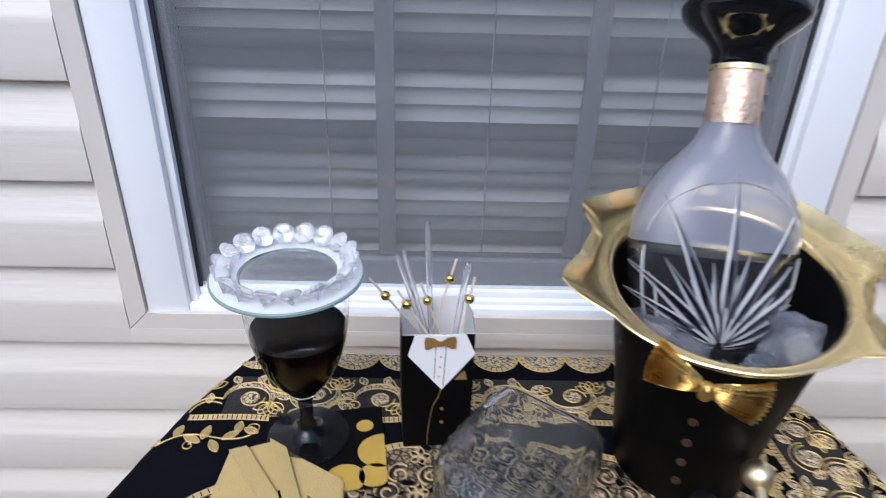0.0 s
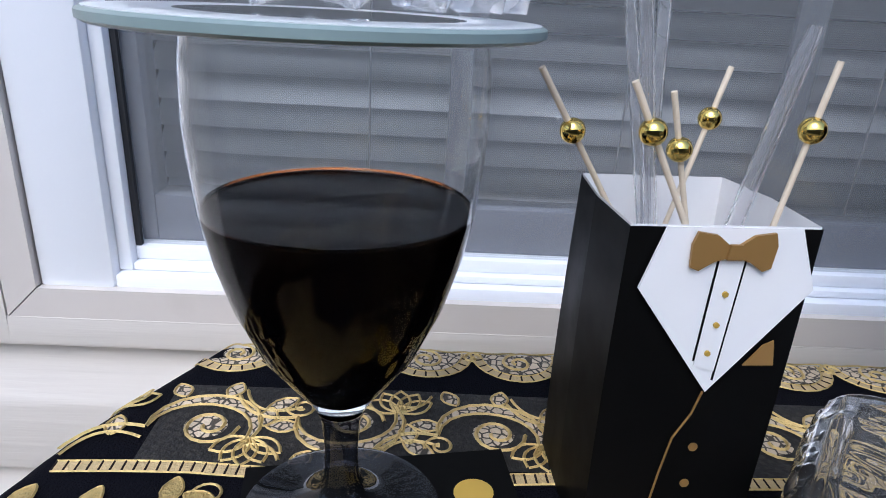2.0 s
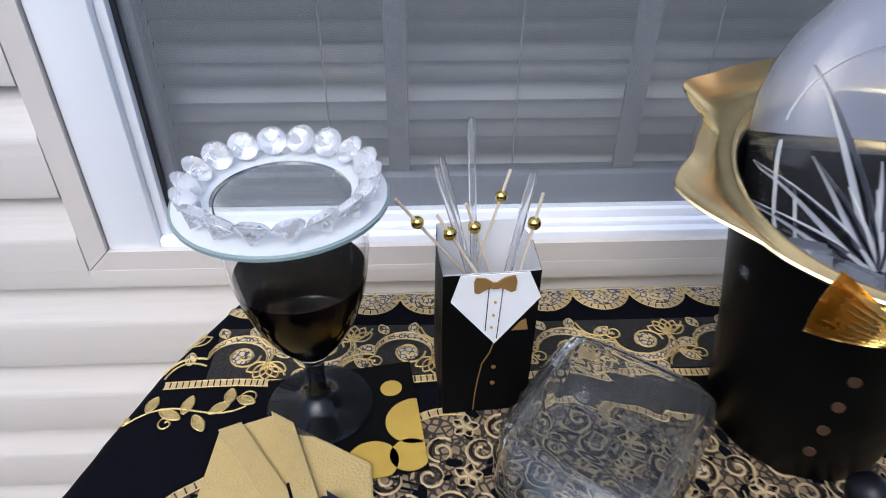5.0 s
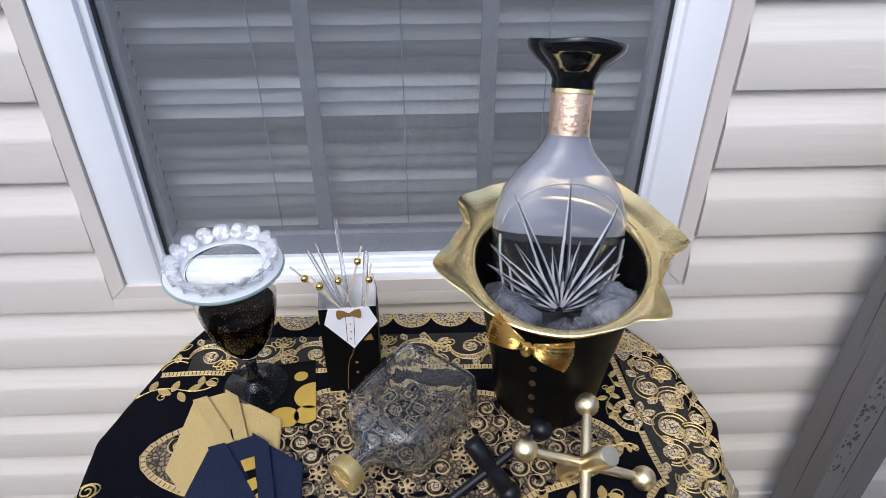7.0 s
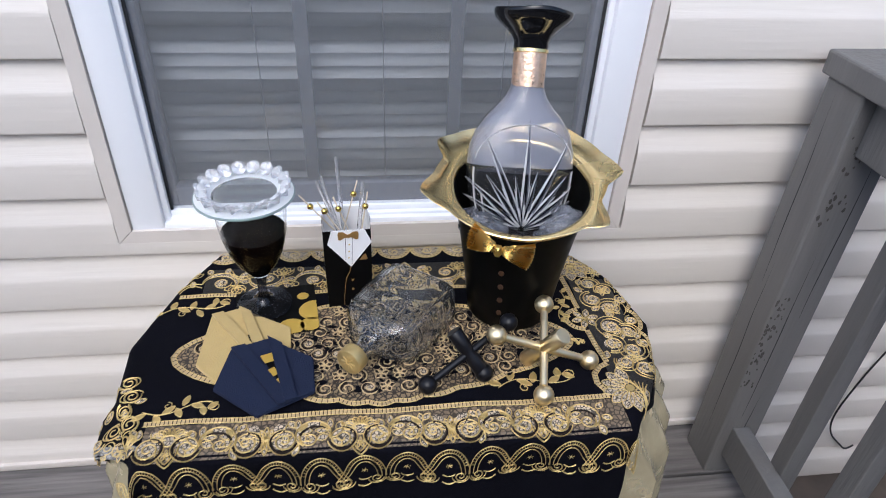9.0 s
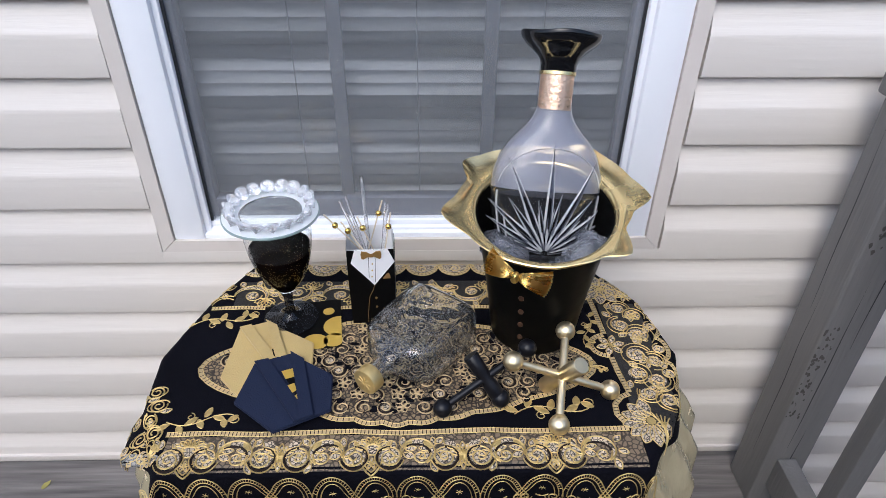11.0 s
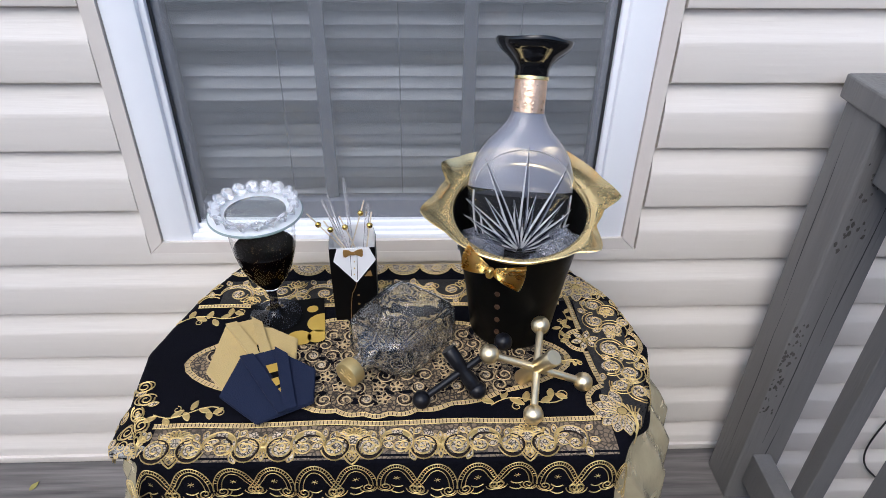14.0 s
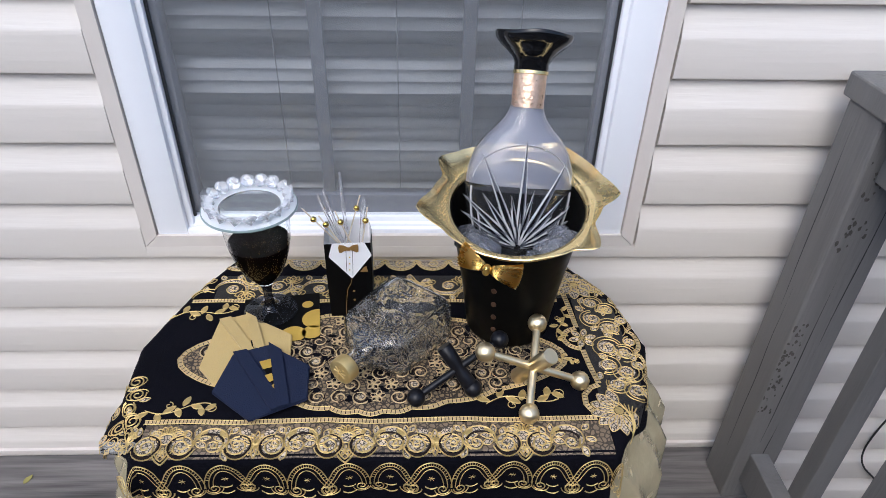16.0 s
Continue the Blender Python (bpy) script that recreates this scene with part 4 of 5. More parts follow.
# ---- crystal bottle with stopper ----
def build_bottle():
    foot, neck = Vector((0.288, -0.246, 0.730)), Vector((0.306, -0.157, 0.956))
    up = (neck - foot).normalized()
    ym = up.cross(Vector((1, 0.04, 0))).normalized()
    xm = ym.cross(up)
    m = Matrix.Translation(foot) @ Matrix((xm, ym, up)).transposed().to_4x4()
    bot = empty("liquor_bottle", m)
    tagged(bot, "clear cut-glass bottle, half full, leaning in the bucket", "bottle")
    H = (neck - foot).length
    # half widths and half depths up the bottle
    prof = [(0.000, 0.046, 0.028), (0.004, 0.052, 0.032), (0.03, 0.0615, 0.036), (0.065, 0.0705, 0.037), (0.095, 0.0735, 0.036), (0.118, 0.072, 0.034), (0.14, 0.064, 0.031), (0.158, 0.052, 0.028), (0.172, 0.039, 0.025), (0.184, 0.0290, 0.0225), (0.196, 0.0235, 0.021), (0.21, 0.0212, 0.0205), (H, 0.0205, 0.0205)]
    def at(z, thick):
        for (z0, a0, b0), (z1, a1, b1) in zip(prof, prof[1:]):
            if z <= z1 + 1e-9:
                f = (z - z0) / (z1 - z0)
                f2 = f
                return a0 + (a1 - a0) * f2 - thick, b0 + (b1 - b0) * f2 - thick
        return prof[-1][1] - thick, prof[-1][2] - thick
    segs = 64
    def skin(bm, zs, thick):
        rings = []
        for z in zs:
            a, b = at(z, thick)
            ring = []
            for i in range(segs):
                t = 2 * math.pi * i / segs
                c, s = math.cos(t), math.sin(t)
                ex = 2.4 if z < 0.17 else 2
                x, y = a * math.copysign(abs(c) ** (2 / ex), c), b * math.copysign(abs(s) ** (2 / ex), s)
                ring.append(bm.verts.new((x, y, z)))
            rings.append(ring)
        for r0, r1 in zip(rings, rings[1:]):
            for i in range(segs):
                j = (i + 1) % segs
                bm.faces.new((r0[i], r0[j], r1[j], r1[i]))
        return rings
    bm = bmesh.new()
    zo = [H * i / 44 for i in range(45)]
    o = skin(bm, zo, 0)
    bm.faces.new(o[0][::-1])
    part("glass_body", bm, BOTTLE, bot, smooth=True, angle=50)
    # cut rays: raised prism ribs fanning out from the foot of the front
    rays = [(0, 0.136, 1.15), (-25, 0.128, 1.1), (26, 0.128, 1.1), (-12, 0.066, 0.9), (11, 0.074, 0.9), (-37, 0.082, 1.0), (39, 0.086, 1.0), (-50, 0.094, 1.15), (52, 0.096, 1.15), (-62, 0.082, 1.0), (64, 0.084, 1.0), (-74, 0.062, 0.9), (76, 0.064, 0.9)]
    rays += [(-82 + 7.4 * i, 0.030 + 0.034 * ((i * 7) % 5) / 5, 0.50) for i in range(23)]
    for k, (deg, length, wide) in enumerate(rays):
        bm = bmesh.new()
        n = 14
        secs = []
        sn, cs = math.sin(radians(deg)), math.cos(radians(deg))
        for i in range(n + 1):
            f = i / n
            d = 0.004 + length * f
            px, pz = sn * d, 0.016 + cs * d
            a, b = at(max(0.0, pz), 0)
            w = 0.0050 * wide * (0.2 + math.sin(math.pi * min(1, 0.15 + f * 0.85)) ** 0.8) * (1.0 - 0.6 * f)
            def front(x):
                q = min(0.985, abs(x) / a)
                return -b * (1 - q ** 2.4) ** (1 / 2.4)
            # a lens-shaped cut: whitened edges round a dark-tinted middle, refraction put into colour
            deep = 0.0026 * math.sin(math.pi * (0.12 + 0.86 * f))
            row = []
            for q, out in ((-1, -0.0004), (-0.55, deep), (0.55, deep), (1, -0.0004), (0, -0.0018)):
                x = px + q * w * cs
                row.append(Vector((x, front(x) - out, pz - q * w * sn)))
            secs.append(row)
        vs = [[bm.verts.new(p) for p in row] for row in secs]
        for s0, s1 in zip(vs, vs[1:]):
            for i in range(5):
                j = (i + 1) % 5
                bm.faces.new((s0[i], s0[j], s1[j], s1[i]))
        bm.faces.new(vs[0])
        bm.faces.new(vs[-1][::-1])
        ray = part("cut_ray", bm, WHITECUT, bot)
        ray.data.materials.append(DIMGLASS)
        for p in ray.data.polygons:
            if (k < 13 or k % 2) and p.index < 5 * n and p.index % 5 == 1:
                p.material_index = 1
    # arched edge of the front panel, and whitened ribs added down its sides as highlights
    def ridge(pts, r):
        bm = bmesh.new()
        prev = None
        for px, pz in pts:
            a, b = at(max(0.0, pz), 0)
            q = min(0.985, abs(px) / a)
            y = -b * (1 - q ** 2.4) ** (1 / 2.4)
            sec = [bm.verts.new((px - r, y + 0.0003, pz)), bm.verts.new((px, y - r, pz + r)), bm.verts.new((px + r, y + 0.0003, pz)), bm.verts.new((px, y + 0.001, pz - r))]
            if prev:
                for i in range(4):
                    j = (i + 1) % 4
                    bm.faces.new((prev[i], prev[j], sec[j], sec[i]))
            prev = sec
        part("panel_edge", bm, WHITECUT, bot, "raised edge on the bottle's front, whitened as a bright edge line")
    ridge([(0.066 * math.cos(radians(t)), 0.098 + 0.052 * math.sin(radians(t))) for t in range(5, 176, 6)], 0.0009)
    for sx in (-1, 1):
        ridge([(sx * (0.0665 - 0.016 * f * f), 0.092 - 0.078 * f) for f in [i / 14 for i in range(15)]], 0.0013)
        ridge([(sx * (0.0570 - 0.012 * f), 0.066 - 0.056 * f) for f in [i / 10 for i in range(11)]], 0.0012)
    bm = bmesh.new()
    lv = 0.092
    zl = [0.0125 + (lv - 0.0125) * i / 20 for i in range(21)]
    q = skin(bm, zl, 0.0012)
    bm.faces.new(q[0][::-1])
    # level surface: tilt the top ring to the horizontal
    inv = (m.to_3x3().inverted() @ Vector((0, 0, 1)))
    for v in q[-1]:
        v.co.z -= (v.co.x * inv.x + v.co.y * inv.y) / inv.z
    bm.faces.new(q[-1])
    part("spirit", bm, DARKSPIRIT, bot, "clear spirit filling half the bottle, tinted dark for the bucket behind", smooth=True, angle=50)
    # added inner skin: paints the pale refracted sky above the spirit
    bm = bmesh.new()
    skin(bm, [lv + 0.004 + (0.205 - lv - 0.004) * i / 16 for i in range(17)], 0.0014)
    part("sky_haze_skin", bm, SKYHAZE, bot, "added pale skin above the spirit, standing for refracted sky", smooth=True, angle=50)
    bm = bmesh.new()
    lathe(bm, [(0.0209, H - 0.046), (0.0214, H - 0.046), (0.0214, H - 0.002), (0.0209, H - 0.002)], 48, close=True)
    part("neck_label", bm, FOIL, bot, "crinkled copper foil neck label", smooth=True)
    bm = bmesh.new()
    lathe(bm, [(0.0206, H - 0.004), (0.0232, H - 0.003), (0.0232, H + 0.001), (0.0206, H + 0.001)], 48, close=True)
    part("neck_ring", bm, GOLDRIM, bot, smooth=True)
    bm = bmesh.new()
    st = [(0, H + 0.0012), (0.0215, H + 0.0012), (0.0225, H + 0.004), (0.0222, H + 0.010), (0.0262, H + 0.018), (0.0345, H + 0.0255), (0.0435, H + 0.0325), (0.0495, H + 0.0395), (0.0510, H + 0.0455), (0.0500, H + 0.0475), (0.038, H + 0.0455), (0.02, H + 0.0435), (0, H + 0.043)]
    vs = lathe(bm, st, 64)
    for v in vs:   # softly squared flare
        k = max(0, (v.co.z - H - 0.02) / 0.028)
        a = math.atan2(v.co.y, v.co.x)
        v.co.z += 0.0012 * k * math.cos(4 * a)
    part("stopper", bm, BLACKGLOSS, bot, "flared glossy black stopper", smooth=True, angle=60)


# ---- lying decanter ----
def build_decanter():
    d = Vector((0.61, 0.79, 0)).normalized()
    base = Matrix.Translation((0.061, -0.396, TOP + 0.0355)) @ Matrix((Vector((d.y, -d.x, 0)), d, Vector((0, 0, 1)))).transposed().to_4x4()
    dec = empty("square_decanter", base)
    tagged(dec, "empty clear pressed-glass decanter with gold cap lying down", "decanter")
    # local y runs from the cap to the base
    secs = [(0.016, 0.0125, 0.0125, 2), (0.030, 0.0125, 0.0125, 2), (0.038, 0.015, 0.0145, 2.0), (0.046, 0.027, 0.021, 2.3), (0.053, 0.041, 0.028, 3.0), (0.062, 0.050, 0.0325, 4), (0.075, 0.0535, 0.0342, 5), (0.11, 0.0552, 0.0345, 6), (0.148, 0.0552, 0.0345, 6), (0.166, 0.0530, 0.0335, 5.5), (0.172, 0.048, 0.030, 5), (0.173, 0.030, 0.018, 4)]

    def section(y):
        for p, q in zip(secs, secs[1:]):
            if y <= q[0]:
                f = (y - p[0]) / (q[0] - p[0])
                f = 0.4 * f + 0.6 * f * f * (3 - 2 * f)
                return [a + (b - a) * f for a, b in zip(p, q)]
        return secs[-1]

    def pressing(x, y, z, b):
        """Relief of the moulded glass: a raised frame, crossing fans of arcs and fluted flanks."""
        if y < 0.05:
            return 0.0
        fade = min(1.0, (y - 0.05) / 0.015) * min(1.0, max(0.0, (0.172 - y) / 0.008))
        if abs(z) > 0.75 * b:
            e = max(abs(x) / 0.043, abs(y - 0.112) / 0.048)
            if e > 1.0:
                return 0.0010 * fade * max(0.0, 1 - abs(e - 1.06) / 0.06)
            fan = max(math.cos(2 * math.pi * math.hypot(x - 0.05, y - 0.165) / 0.021), math.cos(2 * math.pi * math.hypot(x + 0.05, y - 0.060) / 0.021))
            return 0.0005 * max(0.0, fan) ** 2 - 0.00025
        return 0.0010 * fade * math.cos(2 * math.pi * (y + 0.3 * z) / 0.0135)

    def shell(inset, y0, y1, n, ny, relief):
        bm = bmesh.new()
        rows = []
        for k in range(ny + 1):
            y, a, b, ex = section(y0 + (y1 - y0) * k / ny)
            row = []
            for i in range(n):
                t = 2 * math.pi * (i + 0.5) / n
                c, q = math.cos(t), math.sin(t)
                x, z = (a - inset) * math.copysign(abs(c) ** (2 / ex), c), (b - inset) * math.copysign(abs(q) ** (2 / ex), q)
                g = 1 + (pressing(x, y, z, b) / math.hypot(x, z) if relief else 0.0)
                row.append(bm.verts.new((x * g, y, z * g)))
            rows.append(row)
        for r0, r1 in zip(rows, rows[1:]):
            for i in range(n):
                j = (i + 1) % n
                bm.faces.new((r0[i], r0[j], r1[j], r1[i]))
        bm.faces.new(rows[0][::-1])
        bm.faces.new(rows[-1])
        return bm
    part("glass_body", shell(0.0, 0.016, 0.173, 120, 90, True), PRESSED, dec, smooth=True, angle=50)
    hollow = part("inner_wall", shell(0.0042, 0.018, 0.166, 64, 40, False), PRESSED, dec, "hollow inside of the flask", smooth=True, angle=50)
    hollow.data.flip_normals()
    bm = bmesh.new()
    lathe(bm, [(0.0128, 0.0), (0.0172, 0.0), (0.0178, -0.002), (0.0178, -0.014), (0.0172, -0.016), (0.0160, -0.0166), (0, -0.0166), (0, -0.002)], 40, pose(0, 0.0165, 0, -90, 0, 0))
    cap = part("cap", bm, CAPGOLD, dec, "ridged gold metal cap", smooth=True, angle=40)
    bm = bmesh.new()
    for k in range(8):
        a = k * math.pi / 4
        rod(bm, (0.002 * math.cos(a), -0.0001, 0.002 * math.sin(a)), (0.010 * math.cos(a), -0.0001, 0.010 * math.sin(a)), 0.0011, segs=8)
    part("cap_emblem", bm, CAPGOLD, cap)
    # tip the bottle so that cap and body both rest on the cloth
    dec.matrix_basis = base @ pose(0, 0, 0, -0.5, 0, 0)


# ---- jacks ----
def build_jack(name, label, mat, centre, arms, r_ball, r_rod, stub, group, foot=None):
    j = empty(name, Matrix.Translation(centre))
    tagged(j, label, "jack ornament", group=group)
    for v in arms:
        v = Vector(v)
        for s in (1, -1):
            bm = bmesh.new()
            rod(bm, (0, 0, 0), v * s, r_rod, r_rod * 0.9, 20)
            part("arm", bm, mat, j, smooth=True)
            bm = bmesh.new()
            ball(bm, v * s, r_ball, 32)
            part("ball", bm, mat, j, smooth=True, angle=180)
    s = Vector(stub)
    bm = bmesh.new()
    h = s.length
    lathe(bm, [(0, -h), (r_rod * 1.8, -h), (r_rod * 2.0, -h + 0.002), (r_rod * 1.9, -h * 0.3), (r_rod * 1.55, 0), (r_rod * 1.9, h * 0.3), (r_rod * 2.0, h - 0.0015), (r_rod * 1.8, h), (0, h)], 28, along((0, 0, 0), s))
    part("spindle", bm, mat, j, smooth=True, angle=50)
    if foot:
        bm = bmesh.new()
        ball(bm, foot, r_ball, 32)
        part("ball", bm, mat, j, smooth=True, angle=180)
        bm = bmesh.new()
        rod(bm, (0, 0, 0), Vector(stub).cross(Vector(arms[0])).normalized() * 0.032, r_rod, r_rod, 16)
        part("arm", bm, mat, j, smooth=True)


# ---- napkins and coaster ----
def build_napkin(name, label, mat, pts, z, tabs, folds):
    nap = empty(name, pose(0, 0, z))
    tagged(nap, label, "napkin", group="folded napkins")
    bm = bmesh.new()
    slab(bm, pts, 0, 0.0045)
    bmesh.ops.bevel(bm, geom=bm.edges[:], offset=0.0012, segments=2, affect='EDGES')
    part("fold_base", bm, mat, nap, smooth=True)
    for k, f in enumerate(folds):   # each lapel lies on the base along one side; its free side stands up a little
        a0 = ((f[0][0] + f[1][0]) / 2, (f[0][1] + f[1][1]) / 2)
        a1 = (sum(p[0] for p in f[2:]) / (len(f) - 2), sum(p[1] for p in f[2:]) / (len(f) - 2))
        ux, uy = a1[0] - a0[0], a1[1] - a0[1]
        bm = bmesh.new()
        lo, hi = [], []
        for x, y in f:
            up = 0.0036 if ux * (y - a0[1]) - uy * (x - a0[0]) < 0 else 0.0018
            lo.append(bm.verts.new((x, y, 0.0046 + 0.0008 * k + up * 0.6)))
            hi.append(bm.verts.new((x, y, 0.0056 + 0.0008 * k + up)))
        bm.faces.new(lo[::-1])
        bm.faces.new(hi)
        for i in range(len(f)):
            j = (i + 1) % len(f)
            bm.faces.new((lo[i], lo[j], hi[j], hi[i]))
        part("lapel", bm, mat, nap)
    for k, (pts2, m2) in enumerate(tabs):
        bm = bmesh.new()
        slab(bm, pts2, 0.0072 + 0.0004 * k, 0.0076 + 0.0004 * k)
        part("inset", bm, m2, nap)


def build_coaster():
    co = empty("card_coaster", pose(0, 0, TOP + 0.0022))
    tagged(co, "black square paper coaster printed with gold spots", "coaster")
    P = [(-0.101, -0.213), (0.008, -0.196), (0.021, -0.297), (-0.088, -0.314)]
    bm = bmesh.new()
    slab(bm, P, 0, 0.0008)
    part("sheet", bm, BLACKCARD, co)
    ex = Vector((P[1][0] - P[0][0], P[1][1] - P[0][1]))
    ey = Vector((P[3][0] - P[0][0], P[3][1] - P[0][1]))
    def uv(u, v):
        return (P[0][0] + ex.x * u + ey.x * v, P[0][1] + ex.y * u + ey.y * v)
    def spot(poly):
        bm = bmesh.new()
        q = [uv(min(max(u, 0.0), 1.0), min(max(v, 0.0), 1.0)) for u, v in poly]
        area = sum(a[0] * b[1] - b[0] * a[1] for a, b in zip(q, q[1:] + q[:1]))
        slab(bm, q if area > 0 else q[::-1], 0.0008, 0.0012)
        part("gold_spot", bm, GOLDPRINT, co)
    spot(disc(0.84, 0.25, 0.075, 20))
    spot(disc(0.97, 0.58, 0.20, 30, 70, 290))
    spot(disc(0.66, 0.87, 0.165, 30))
    spot(disc(0.90, 0.86, 0.13, 30))
    spot(disc(0.40, 0.93, 0.15, 30))


def build_wire():
    cv = bpy.data.curves.new("hanging_cable", 'CURVE')
    cv.dimensions = '3D'
    cv.bevel_depth = 0.0022
    sp = cv.splines.new('NURBS')
    pts = [(1.30, -0.006, 0.30), (1.262, -0.006, 0.20), (1.235, -0.008, 0.09), (1.215, -0.01, -0.02), (1.245, -0.012, -0.085), (1.29, -0.012, -0.12), (1.31, -0.01, -0.15), (1.33, -0.008, -0.13)]
    sp.points.add(len(pts) - 1)
    for p, c in zip(sp.points, pts):
        p.co = (*c, 1)
    sp.use_endpoint_u = True
    cv.materials.append(CABLE)
    ob = new("hanging_cable", cv)
    tagged(ob, "thin black cable hanging down the siding", "cable")
    return ob


build_coaster()
build_wine_glass(-0.058, -0.238)
build_crystal_plate(-0.0620, -0.2385, TOP + 0.0034 + 0.1772)
build_bag()
build_picks()
build_bucket()
build_ice()
build_bottle()
build_decanter()
build_jack("gold_jack", "large matt gold toy jack standing on the cloth", GOLDMATTE, (0.305, -0.391, 0.6562), ((0.0112, 0.0570, 0.0225), (0.0625, -0.001, -0.0250)), 0.0126, 0.0054, (0.0160, -0.0165, 0.0345), "toy jacks")
build_jack("black_jack", "matt black toy jack lying on the cloth", BLACKMATTE, (0.210, -0.390, 0.6535), ((0.0535, 0.028, 0.0225),), 0.0118, 0.0050, (-0.019, 0.013, 0.0255), "toy jacks", (0.0185, -0.0125, -0.0235))
build_napkin("gold_napkin", "gold paper napkin folded as a jacket", NAPGOLD, [(-0.130, -0.357), (-0.126, -0.262), (-0.091, -0.249), (-0.018, -0.293), (-0.014, -0.336), (-0.050, -0.372), (-0.098, -0.392)], TOP + 0.0024,
             [([(-0.066, -0.325), (-0.072, -0.309), (-0.062, -0.303), (-0.050, -0.325)], BLACKCARD)],
             [[(-0.1250, -0.2650), (-0.1110, -0.2575), (-0.0590, -0.3290), (-0.0730, -0.3370)], [(-0.0910, -0.2505), (-0.0740, -0.2600), (-0.0480, -0.3260), (-0.0640, -0.3250)]])
build_napkin("navy_napkin", "navy blue paper napkin folded as a jacket with lapels", NAPBLUE, [(-0.1005, -0.404), (-0.089, -0.335), (-0.045, -0.3185), (0.016, -0.358), (0.021, -0.417), (-0.044, -0.450)], TOP + 0.0071,
             [([(-0.048, -0.358), (-0.026, -0.345), (-0.0155, -0.398), (-0.018, -0.408)], BLACKCARD), ([(-0.050, -0.355), (-0.034, -0.349), (-0.030, -0.364), (-0.0425, -0.3685)], GOLDPRINT), ([(-0.038, -0.380), (-0.030, -0.376), (-0.025, -0.388), (-0.030, -0.392)], GOLDPRINT), ([(-0.026, -0.398), (-0.021, -0.391), (-0.016, -0.402), (-0.0175, -0.408)], GOLDPRINT)],
             [[(-0.0885, -0.3370), (-0.0720, -0.3300), (-0.0035, -0.4300), (-0.0200, -0.4375)], [(-0.0445, -0.3195), (-0.0250, -0.3320), (0.0010, -0.4270), (-0.0130, -0.4340)]])
build_wire()


# ---- embroidery on the black cloth ----
class Stitch:
    """Collects gold cords, filled shapes and net patches in flat cloth metres, and lays them on the draped cloth."""

    def __init__(self):
        self.cords, self.fills, self.nets, self.darks, self.grounds, self.lace, self.shade, self.tapes = [], [], [], [], [], [], [], []

    def cord(self, pts, w=0.0009):
        self.cords.append((pts, w))

    def fill(self, pts):
        self.fills.append(pts)

    def net(self, pts):
        self.nets.append(pts)

    def ellipse(self, cx, cy, a, b, n=18, rot=0.0, a0=0.0, a1=360.0):
        c, s = math.cos(radians(rot)), math.sin(radians(rot))
        out = []
        for i in range(n + 1):
            t = radians(a0 + (a1 - a0) * i / n)
            x, y = a * math.cos(t), b * math.sin(t)
            out.append((cx + x * c - y * s, cy + x * s + y * c))
        return out

    def spiral(self, cx, cy, r, start, turn=1, turns=1.6, squash=1.0, w=0.0010, filled=True):
        n = int(16 * turns)
        pts = []
        for i in range(n + 1):
            f = i / n
            a = radians(start) + turn * 2 * math.pi * turns * f
            rr = r * (1 - 0.80 * f)
            pts.append((cx + rr * math.cos(a), cy + squash * rr * math.sin(a)))
        self.cord(pts, w)
        if filled:
            self.net(self.ellipse(cx - 0.12 * r, cy, r * 0.74, r * 0.66 * squash, 14)[:-1])
        return pts

    def bow(self, a, b, bend, w=0.0009, n=10):
        """A curved cord from a to b that bends to its left by bend."""
        ax, ay = a
        bx, by = b
        nx, ny = -(by - ay), bx - ax
        pts = []
        for i in range(n + 1):
            f = i / n
            k = 4 * f * (1 - f) * bend
            pts.append((ax + (bx - ax) * f + nx * k, ay + (by - ay) * f + ny * k))
        self.cord(pts, w)
        return pts

    def leaf(self, x, y, l, w, deg, solid=True, cord=0.0007):
        c, s = math.cos(radians(deg)), math.sin(radians(deg))
        out = []
        for i in range(15):
            f = i / 14
            a = 2 * math.pi * f
            px = l * (0.5 - 0.5 * math.cos(a))
            py = w * math.sin(a) * (0.55 + 0.45 * math.sin(math.pi * (0.5 - 0.5 * math.cos(a))))
            out.append((x + px * c - py * s, y + px * s + py * c))
        (self.fill if solid else self.net)(out[:-1])
        self.cord(out, cord)

    def flower(self, x, y, r, n=6, rot=0, span=360, solid=False):
        for i in range(n):
            a = rot + span * i / (n if span >= 360 else n - 1)
            self.leaf(x + 0.2 * r * math.cos(radians(a)), y + 0.2 * r * math.sin(radians(a)), r * 0.85, r * 0.24, a, solid)
        self.fill(self.ellipse(x, y, r * 0.18, r * 0.18, 8)[:-1])

    def ladder(self, pts, gap=0.0032, step=0.0045, w=0.0006):
        """Two parallel cords with rungs, over pale net."""
        dense = []
        for a, b in zip(pts, pts[1:]):
            l = math.hypot(b[0] - a[0], b[1] - a[1])
            k = max(1, int(l / step))
            dense += [(a[0] + (b[0] - a[0]) * i / k, a[1] + (b[1] - a[1]) * i / k) for i in range(k)]
        dense.append(pts[-1])
        left, right = [], []
        for i, p in enumerate(dense):
            q0, q1 = dense[max(0, i - 1)], dense[min(len(dense) - 1, i + 1)]
            dx, dy = q1[0] - q0[0], q1[1] - q0[1]
            l = math.hypot(dx, dy) or 1
            left.append((p[0] - dy / l * gap, p[1] + dx / l * gap))
            right.append((p[0] + dy / l * gap, p[1] - dx / l * gap))
        self.cord(left, w)
        self.cord(right, w)
        for i in range(len(dense) - 1):
            self.tapes.append([right[i], right[i + 1], left[i + 1], left[i]])
            self.shade.append(([left[i], right[i]], 0.0005))

